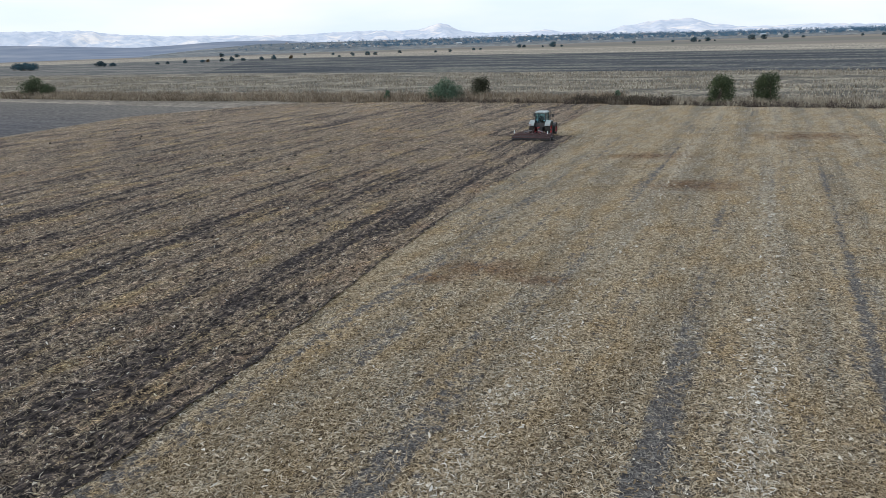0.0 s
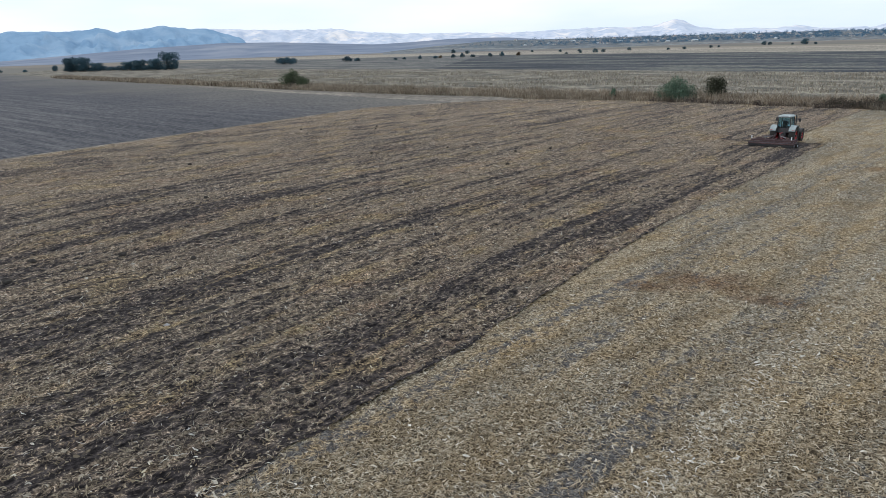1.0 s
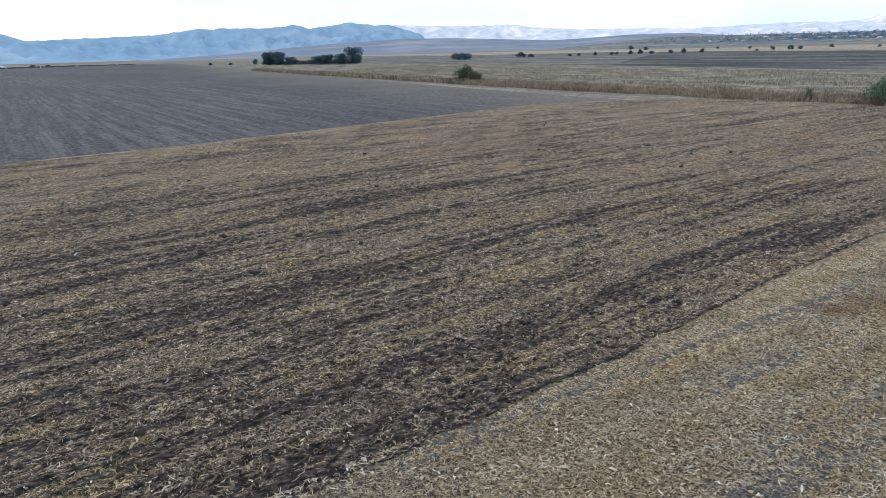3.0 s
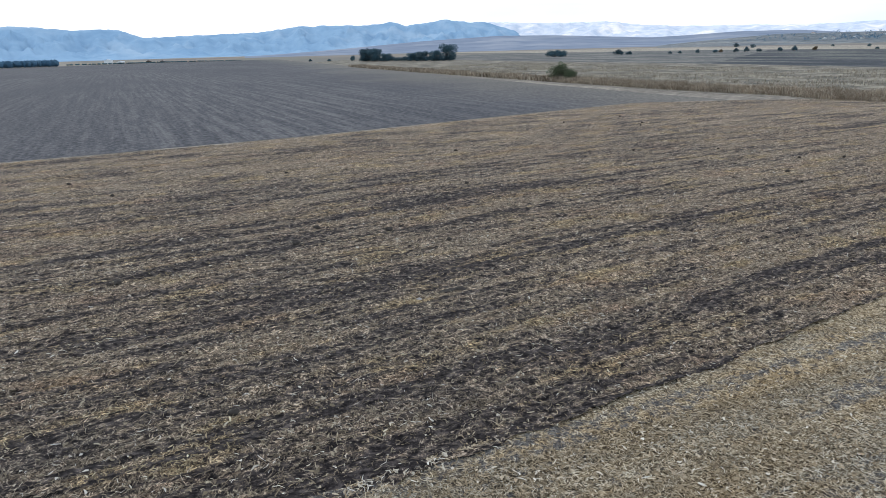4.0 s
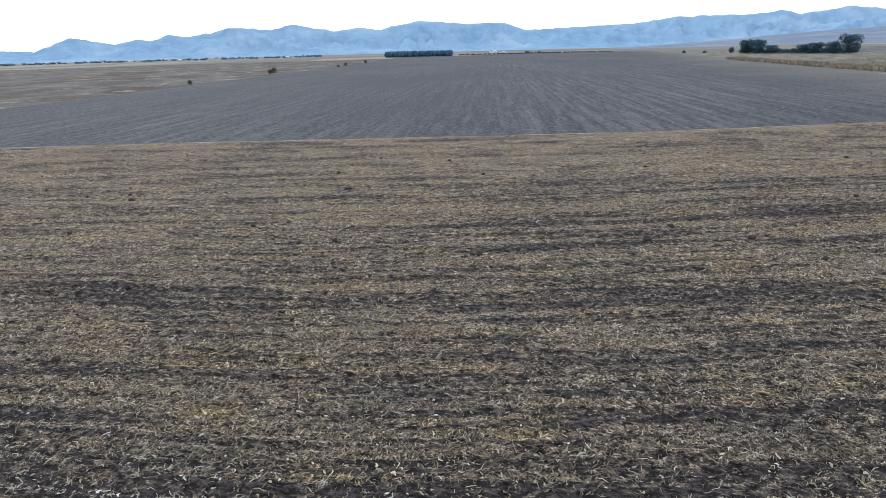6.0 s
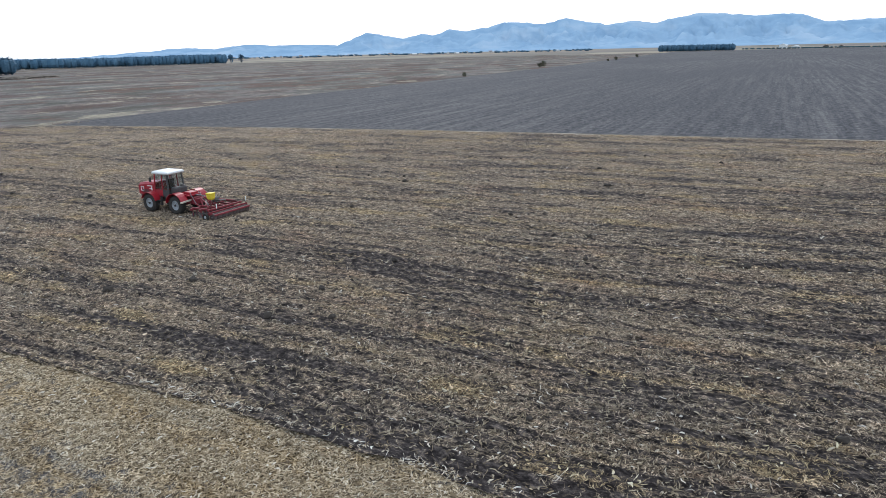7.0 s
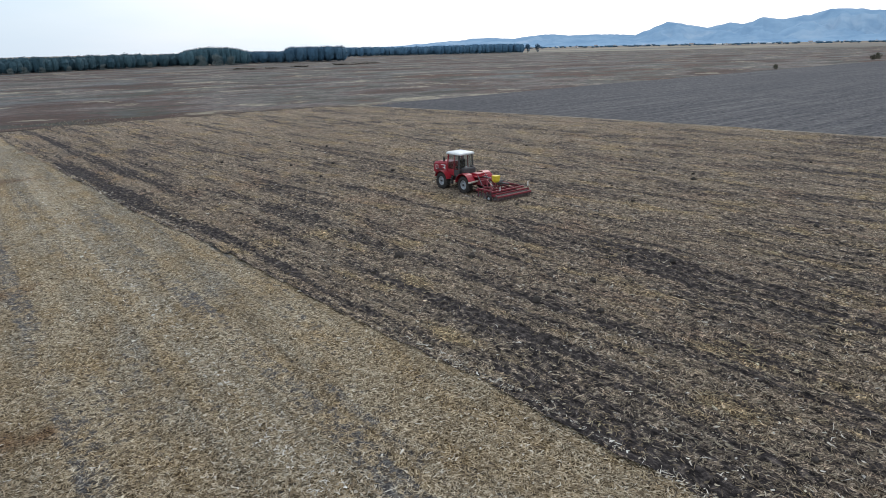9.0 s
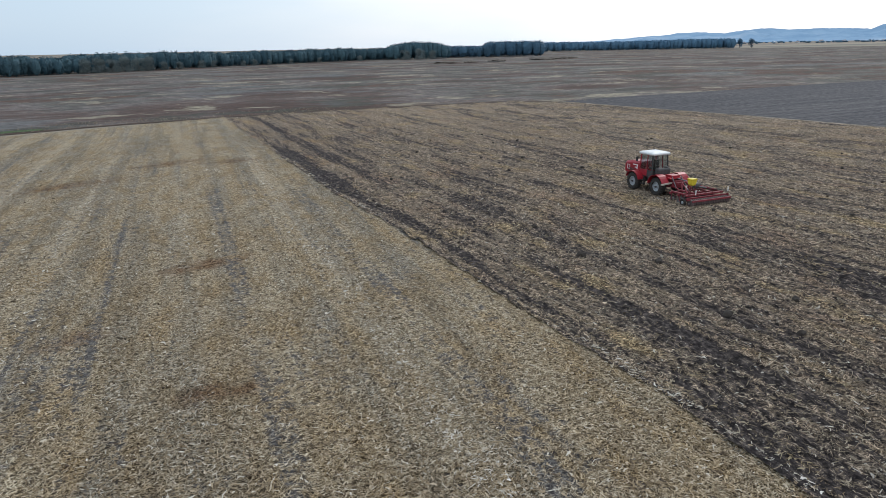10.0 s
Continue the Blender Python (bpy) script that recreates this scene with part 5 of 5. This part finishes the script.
for sgn in (1, -1):
    part("headlight", lathe([(0.01, 0.05), (0.08, 0.04), (0.10, 0), (0.09, -0.06), (0.01, -0.07)], 14), WHITE, red, "clear round headlight", pose(3.16, sgn * 0.34, 1.24, 0, 0, -90))
    fender(red, 1.33, sgn * 0.97, 0.75, 0.60, RED, 20, 165, 0.67)
    fender(red, -1.33, sgn * 0.97, 0.80, 0.66, RED, 5, 165, 0.70)
    part("fender_wall", boxes([(-1.33, sgn * 0.66, 1.20, 1.35, 0.04, 0.42), (-1.33, sgn * 0.66, 0.98, 1.0, 0.04, 0.2)], 0.015), RED, red)
    part("step", boxes([(0.55, sgn * 0.86, 0.55, 0.42, 0.25, 0.05), (0.55, sgn * 0.86, 0.85, 0.42, 0.25, 0.05), (0.36, sgn * 0.86, 0.78, 0.04, 0.2, 0.6), (0.74, sgn * 0.86, 0.78, 0.04, 0.2, 0.6)], 0.01), DARK_STEEL, red)
    part("fuel_tank", boxes([(-0.35, sgn * 0.62, 0.95, 0.75, 0.42, 0.55)], 0.08), DARK_STEEL, red)
    part("mirror", boxes([(1.18, sgn * 0.98, 2.35, 0.06, 0.18, 0.34), (1.12, sgn * 0.86, 2.45, 0.04, 0.28, 0.04)], 0.01), DARK_STEEL, red)
    part("work_light", boxes([(-0.34, sgn * 0.45, 2.80, 0.10, 0.20, 0.14)], 0.02), WHITE, red)
glazed_cab(red, -0.35, 1.10, 1.52, 1.12, 2.74, RED, GLASS, WHITE, rear_mat=DARK_STEEL, overhang=0.16)
part("exhaust", tube((1.22, -0.62, 1.7), (1.22, -0.62, 2.95), 0.06, 10), DARK_STEEL, red)
part("air_cleaner", lathe([(0.01, -0.3), (0.16, -0.3), (0.17, 0.25), (0.1, 0.32), (0.01, 0.32)], 16), DARK_STEEL, red, at=pose(-0.60, -0.35, 1.60, 90))
part("rear_tank", boxes([(-0.62, 0.0, 1.55, 0.45, 1.25, 0.55)], 0.14), DARK_STEEL, red)
part("rear_deck", boxes([(-1.45, 0, 1.30, 1.5, 1.25, 0.10), (-1.75, 0, 1.42, 0.7, 0.7, 0.18)], 0.03), RED, red)
for sgn in (1, -1):
    part("lift_arm", tube((-2.2, sgn * 0.42, 0.85), (-3.15, sgn * 0.55, 0.62), 0.05), DARK_RED, red)
    part("lift_rod", tube((-2.1, sgn * 0.40, 1.45), (-2.75, sgn * 0.50, 0.72), 0.03), STEEL, red)
part("top_link", tube((-2.25, 0, 1.3), (-3.2, 0, 1.28), 0.04), STEEL, red)
part("tail_board", boxes([(-2.25, 0.95, 0.98, 0.14, 1.25, 0.10, 0, 12)], 0.01), WOOD, red, "bleached board across the tail")
red.matrix_basis = pose(-47.25, -26.75, 0.12, 0, 0, RED_TURN)


# ---- cultivators ----
def cultivator(name, label, wide, frame_mat, roller_mat, hopper):
    root = tagged(new(name), label, "cultivator")
    h = wide / 2
    for x, z in ((-0.6, 0.72), (-1.6, 0.72), (-2.55, 0.78)):
        part("cross_beam", boxes([(x, 0, z, 0.14, wide, 0.14)], 0.015), frame_mat, root)
    for y in (-h * 0.85, -h * 0.4, 0, h * 0.4, h * 0.85):
        part("long_beam", boxes([(-1.6, y, 0.82, 2.2, 0.10, 0.10)], 0.015), frame_mat, root)
    for sgn in (1, -1):
        part("headstock", tube((-0.6, sgn * 0.5, 0.72), (0.0, sgn * 0.18, 1.30), 0.06), frame_mat, root)
        part("stay", tube((0.0, sgn * 0.18, 1.30), (-1.6, sgn * 0.7, 0.85), 0.045), frame_mat, root)
        part("wing_stay", tube((-1.0, sgn * 0.6, 1.15), (-2.3, sgn * h * 0.8, 0.92), 0.05), frame_mat, root)
        part("ram", tube((-0.8, sgn * 0.4, 1.12), (-1.7, sgn * h * 0.5, 1.02), 0.055), STEEL, root)
        part("end_plate", boxes([(-2.8, sgn * (h + 0.06), 0.55, 0.7, 0.04, 0.22, 20)], 0.02), frame_mat, root)
        wh = part("gauge_wheel", lathe([(0.14, -0.07), (0.28, -0.09), (0.32, 0), (0.28, 0.09), (0.14, 0.07)], 20), RUBBER, root, at=pose(-2.5, sgn * (h + 0.16), 0.32))
        part("hub", lathe([(0.02, -0.10), (0.10, -0.10), (0.12, 0), (0.10, 0.10), (0.02, 0.10)], 14), RIM_GREY, wh, "pale hub")
        part("reflector", boxes([(-3.35, sgn * (h - 0.25), 1.15, 0.03, 0.10, 0.34, 0, 20)], 0), WHITE, root, "white marker board")
    n = int(wide / 0.32)
    for row, x in enumerate((-0.75, -1.75)):
        for k in range(n):
            y = -h + wide * (k + 0.5) / n
            disc = lathe([(0.03, -0.05), (0.16, -0.02), (0.28, 0.05), (0.282, 0.055), (0.16, -0.01), (0.03, -0.04)], 18)
            part("disc", disc, STEEL, root, at=pose(x, y, 0.25, 0, 0, 16 if row else -16))
            part("disc_arm", tube((x, y + 0.05, 0.25), (x + 0.1, y, 0.72), 0.03, 6), frame_mat, root)
    rings_ = [(0.02, -h), (0.30, -h)]
    for k in range(int(wide / 0.16)):
        y = -h + 0.08 + 0.16 * k
        rings_ += [(0.30, y - 0.05), (0.255, y - 0.03), (0.255, y + 0.03), (0.30, y + 0.05)]
    rings_ += [(0.30, h), (0.02, h)]
    roller = part("roller", lathe(rings_, 24), roller_mat, root, "long ribbed packer roller", pose(-3.05, 0, 0.30))
    part("axle", tube((0, -h - 0.08, 0), (0, h + 0.08, 0), 0.06), STEEL, roller)
    part("scraper_bar", boxes([(-3.40, 0, 0.50, 0.10, wide + 0.1, 0.14)], 0.02), frame_mat, root)
    part("roller_rail", boxes([(-2.78, 0, 0.60, 0.10, wide + 0.1, 0.16)], 0.02), frame_mat, root)
    for k in range(5):
        part("scraper_arm", boxes([(-3.0, -h + wide * (k + 0.5) / 5, 0.66, 0.75, 0.04, 0.05, 14)], 0.01), frame_mat, root)
    if hopper:
        for lx, ly in ((-1.25, 0.1), (-1.25, 0.5), (-1.55, 0.1), (-1.55, 0.5)):
            part("hopper_leg", boxes([(lx, ly, 1.05, 0.06, 0.06, 0.5)], 0.01), frame_mat, root)
        rings = []
        for z, s in ((1.25, 0.12), (1.38, 0.22), (1.72, 0.25), (1.75, 0.28), (1.80, 0.28), (1.83, 0.22)):
            rings.append([(-1.4 + s, 0.3 + s, z), (-1.4 - s, 0.3 + s, z), (-1.4 - s, 0.3 - s, z), (-1.4 + s, 0.3 - s, z)])
        part("hopper", softened(hull(rings), 0.02), YELLOW, root, "yellow seed hopper with a lid")
        part("motor", lathe([(0.02, -0.28), (0.2, -0.28), (0.2, 0.28), (0.02, 0.28)], 14), DARK_STEEL, root, at=pose(-1.0, -0.5, 1.1))
        for k in range(6):
            part("hose", tube((-1.5, 0.3, 1.25), (-2.5, -h + wide * (k + 0.5) / 6, 0.92), 0.02, 6), RUBBER, root)
    return root


red_cult = cultivator("red_cultivator", "red disc cultivator with caged roller and yellow seed hopper", 3.5, DARK_RED, ROLLER, True)
red_cult.matrix_basis = red.matrix_basis @ pose(-2.75, -0.1, -0.08) @ Matrix.Diagonal((0.84, 0.96, 0.92, 1.0))
blue_cult = cultivator("red_cultivator", "dusty dark red cultivator with a steel roller behind the grey-green tractor", 4.5, DUSTY_FRAME, DARK_STEEL, False)

# ---- grey-green tractor seen from behind ----
blue = tagged(new("grey_green_tractor"), "pale grey-green tractor with red rims and bluish cab glass", "tractor")
for wy in (0.98, -0.98):
    sgn = 1 if wy > 0 else -1
    wheel(blue, 0, wy, 0.92, 0.58, RIM_RED, sgn)
    wheel(blue, 2.75, wy * 0.96, 0.66, 0.44, RIM_RED, sgn)
    fender(blue, 0, sgn * 0.98, 1.04, 0.64, PALE_GREEN, 25, 150, 0.94)
    fender(blue, 2.75, sgn * 0.95, 0.74, 0.46, DARK_STEEL, 40, 150, 0.68)
    part("lift_arm", tube((-0.6, sgn * 0.42, 0.75), (-1.6, sgn * 0.52, 0.60), 0.05), DARK_RED, blue)
    part("tail_lamp", boxes([(-0.86, sgn * 1.12, 1.52, 0.06, 0.26, 0.12)], 0.01), RIM_RED, blue)
    part("mirror", boxes([(1.05, sgn * 1.18, 2.50, 0.06, 0.20, 0.36), (1.02, sgn * 0.98, 2.66, 0.04, 0.42, 0.04)], 0.01), DARK_STEEL, blue)
    part("roof_lamp", boxes([(-0.42, sgn * 0.5, 2.98, 0.10, 0.22, 0.12)], 0.02), WHITE, blue)
part("rear_housing", boxes([(0.1, 0, 0.95, 1.4, 0.72, 0.7), (-0.55, 0, 1.05, 0.3, 0.6, 0.5)], 0.05), DARK_STEEL, blue)
part("front_frame", boxes([(2.0, 0, 0.85, 2.6, 0.6, 0.4), (2.75, 0, 0.66, 0.3, 1.5, 0.22)], 0.03), DARK_STEEL, blue)
rings = []
for x, w, zl, zh in ((1.05, 0.52, 1.05, 1.85), (2.2, 0.48, 1.05, 1.80), (3.1, 0.42, 1.05, 1.62), (3.3, 0.34, 1.12, 1.5)):
    rings.append([(x, w, zl), (x, w, zh - 0.14), (x, w - 0.14, zh), (x, -w + 0.14, zh), (x, -w, zh - 0.14), (x, -w, zl)])
part("hood", softened(hull(rings), 0.02), PALE_GREEN, blue)
glazed_cab(blue, -0.42, 1.05, 1.36, 1.25, 2.86, DARK_STEEL, BLUE_GLASS, PALE_GREEN, 0.08, 0.08)
part("exhaust", tube((1.15, -0.78, 1.5), (1.15, -0.78, 3.05), 0.06, 10), DARK_STEEL, blue)
part("top_link", tube((-0.65, 0, 1.25), (-1.7, 0, 1.28), 0.045), RIM_RED, blue)
part("hitch", boxes([(-0.75, 0, 0.7, 0.25, 0.3, 0.2)], 0.02), DARK_RED, blue)
BLUE_TURN = math.degrees(math.atan2(0.957, 0.27))
blue.matrix_basis = pose(1.0, 82.6, 0.10, 0, 0, BLUE_TURN) @ Matrix.Scale(0.97, 4)
blue_cult.matrix_basis = blue.matrix_basis @ pose(-1.35, 0.2, -0.05) @ Matrix.Diagonal((0.7, 1.0, 0.95, 1.0))


# ---- villages and the white farm building ----
PLASTER = plain("pale_plaster", (0.62, 0.62, 0.60), 0.9, 0, 0.15, 0.5, 0.1)
TILE = plain("faded_roof_tile", (0.33, 0.28, 0.27), 0.9, 0, 0.25, 0.6, 0.1)
METAL_ROOF = plain("pale_sheet_roof", (0.55, 0.60, 0.64), 0.6, 0.1, 0.15, 0.4, 0.3)
PANE = plain("dark_window", (0.06, 0.07, 0.08), 0.3, 0, 0.2, 1.0, 0.5)


def house(name, label, length, width, eaves, ridge, wall_mat, roof_mat, windows, group):
    root = tagged(new(name), label, "house", group)
    l, w = length / 2, width / 2
    part("wall", hull([[(-l, -w, 0), (-l, w, 0), (-l, w, eaves), (-l, 0, ridge), (-l, -w, eaves)], [(l, -w, 0), (l, w, 0), (l, w, eaves), (l, 0, ridge), (l, -w, eaves)]]), wall_mat, root)
    e, o = 0.4, 0.18
    for sgn in (1, -1):
        d = (ridge - eaves) / w
        a = [(-l - e, 0, ridge + 0.03), (-l - e, 0, ridge + 0.03 + o), (-l - e, sgn * (w + e), eaves - d * e + 0.03 + o), (-l - e, sgn * (w + e), eaves - d * e + 0.03)]
        part("roof", hull([a, [(l + e, y, z) for _, y, z in a]]), roof_mat, root)
        for k in range(windows):
            x = -l + length * (k + 0.5) / windows
            part("window", boxes([(x, sgn * (w + 0.02), eaves * 0.55, 1.3, 0.08, 1.4)], 0), PANE, root)
    part("chimney", boxes([(l * 0.4, w * 0.3, ridge + 0.3, 0.7, 0.7, 1.4)], 0.03), wall_mat, root)
    return root


home = house("house", "small white plastered village house with tiled roof", 11, 8, 3.4, 6.0, PLASTER, TILE, 3, "village houses")
placed(home, *polar(2, 1700), 20, 0.7, z=float(village_z(2, 1700)))
shed = house("house", "long pale village shed with sheet roof", 18, 9, 3.2, 5.2, PLASTER, METAL_ROOF, 4, "village houses")
placed(shed, *polar(-6, 1710), 70, 0.7, z=float(village_z(-6, 1710)))
rh = random.Random(9)
for k in range(90):
    a = -22 + 42 * (k + rh.random()) / 90
    q = 1690 + 400 * rh.random()
    again(home if k % 4 else shed, *polar(a, q), rh.uniform(0, 180), rh.uniform(0.5, 0.85), z=float(village_z(a, q)))
for k in range(26):
    a = 88 + 34 * (k + rh.random()) / 26
    again(home if k % 3 else shed, *polar(a, 2000 + 300 * rh.random()), rh.uniform(0, 180), rh.uniform(0.7, 1.1))
farm = house("farm_building", "white farm building beyond the sown field", 15, 11, 6.0, 7.6, WHITE, METAL_ROOF, 4, "farm")
placed(farm, *polar(72.3, 1330), 150)
barn = house("farm_building", "low white annex of the farm building", 22, 9, 3.2, 4.4, WHITE, METAL_ROOF, 4, "farm")
placed(barn, *polar(71.5, 1340), 150)
dark_barn = house("farm_building", "low dark shed by the white farm", 20, 9, 3.0, 4.2, BARK, TILE, 3, "farm")
placed(dark_barn, *polar(69.6, 1350), 160)
again(dark_barn, *polar(68.6, 1360), 150, 0.8)


# ---- clods and heaps ----
def lump(name, sx, sy, sz, seed, sub=2):
    bm = bmesh.new()
    bmesh.ops.create_icosphere(bm, subdivisions=sub, radius=1.0)
    for v in bm.verts:
        n = noise.noise(v.co * 1.7 + Vector((seed * 5.1, 0, 0))) + 0.5 * noise.noise(v.co * 4.0 + Vector((0, seed * 3.3, 0)))
        v.co *= 1 + 0.35 * n
        v.co = Vector((v.co.x * sx, v.co.y * sy, max(v.co.z, -0.35) * sz))
    me = bpy.data.meshes.new(name)
    bm.to_mesh(me)
    bm.free()
    me.materials.append(CLOD)
    return me


CLODS = [lump("soil_clod", 0.22, 0.15, 0.16, k) for k in range(4)]
CLOD_AT = [(-36.1, 2.7), (-35.2, 10.3), (-26.8, -8.6), (-26.8, -11.5), (-60.7, -11.9), (-56.5, 5.6), (-32.4, -26.4), (-31.0, -19.4), (-31.2, -17.2), (-29.4, -20.7),
           (-43.9, -61.7), (-58.4, -11.4), (-35.3, -7.6), (-40.6, 3.2), (-35.1, 10.7), (-56.6, 5.9), (-34.7, 20.8), (-37.1, 23.8), (-33, 26.5), (-28.5, 27.5), (-6.2, 41.9)]
rc = random.Random(4)
for k in range(60):
    CLOD_AT.append((rc.uniform(-75, -18), rc.uniform(-70, 95)))
for k, (x, y) in enumerate(CLOD_AT):
    if x > float(edge_x(y)) - 0.3:
        continue
    z = float(tilled_height(np.array(x), np.array(y)))
    ob = tagged(new("soil_clod", CLODS[k % 4]), "dark damp clod lying on the tilled soil", "clod", "clods on the tilled field")
    s = rc.uniform(0.7, 1.25) if k < 21 else rc.uniform(0.45, 1.0)
    ob.matrix_basis = Matrix.LocRotScale((x, y, z + 0.07), Euler((0, 0, rc.uniform(0, 6.28))), (s, s, s))
gash = tagged(new("soil_clod", lump("soil_clod", 0.75, 0.25, 0.22, 9)), "long dark turned-up clod beside a pale stone", "clod", "clods on the tilled field")
gash.matrix_basis = pose(-21.95, 21.6, 0.10, 0, 0, 70)
STONE = plain("pale_stone", (0.42, 0.41, 0.40), 0.9, 0, 0.3, 6.0, 0.2)
stone_me = lump("stone", 0.17, 0.11, 0.09, 14)
stone_me.materials.clear()
stone_me.materials.append(STONE)
tagged(new("stone", stone_me), "pale stone on the tilled soil", "stone").matrix_basis = pose(-22.3, 19.75, 0.12, 0, 0, 40)
for k, (x, y, s) in enumerate(((-309, -326, 9), (-332, -327, 7), (-357, -327, 10), (-399, -322, 12), (-415, -324, 11), (-430, -325, 9))):
    me = lump("earth_heap", s, s * 0.6, s * 0.13, 20 + k, 3)
    me.materials.clear()
    me.materials.append(HEAP)
    tagged(new("earth_mound", me), "low mound of grey earth in the meadow", "mound", "heaps in the meadow").matrix_basis = pose(x, y, 0.2, 0, 0, 25 * k)

# ---- brambles on the verge ----
blobs = []
rb = random.Random(12)
for k in range(26):
    x = 7 + 15 * k / 25
    blobs.append((x, float(verge_y(x)) + 2.2 + rb.uniform(-0.8, 0.8), 0.5, rb.uniform(0.8, 1.4), rb.uniform(0.8, 1.3), rb.uniform(0.7, 1.3)))
v, q = leaf_cloud(blobs, 9000, 0.22, 13)
tagged(new("bramble_thicket", np_mesh("bramble_thicket", v, q, BRAMBLE)), "low dark green bramble thicket on the verge", "brambles", kind="stuff")
blobs = []
for k in range(120):
    x = -22 + 115 * k / 119 + rb.uniform(-0.5, 0.5)
    blobs.append((x, float(verge_y(x)) + 1.2 + rb.uniform(-0.6, 0.6), 0.25, rb.uniform(0.6, 1.1), rb.uniform(0.5, 0.8), rb.uniform(0.35, 0.8)))
v, q = leaf_cloud(blobs, 16000, 0.2, 14)
tagged(new("verge_scrub", np_mesh("verge_scrub", v, q, SCRUB)), "low purple-brown scrub along the ditch", "scrub", kind="stuff")
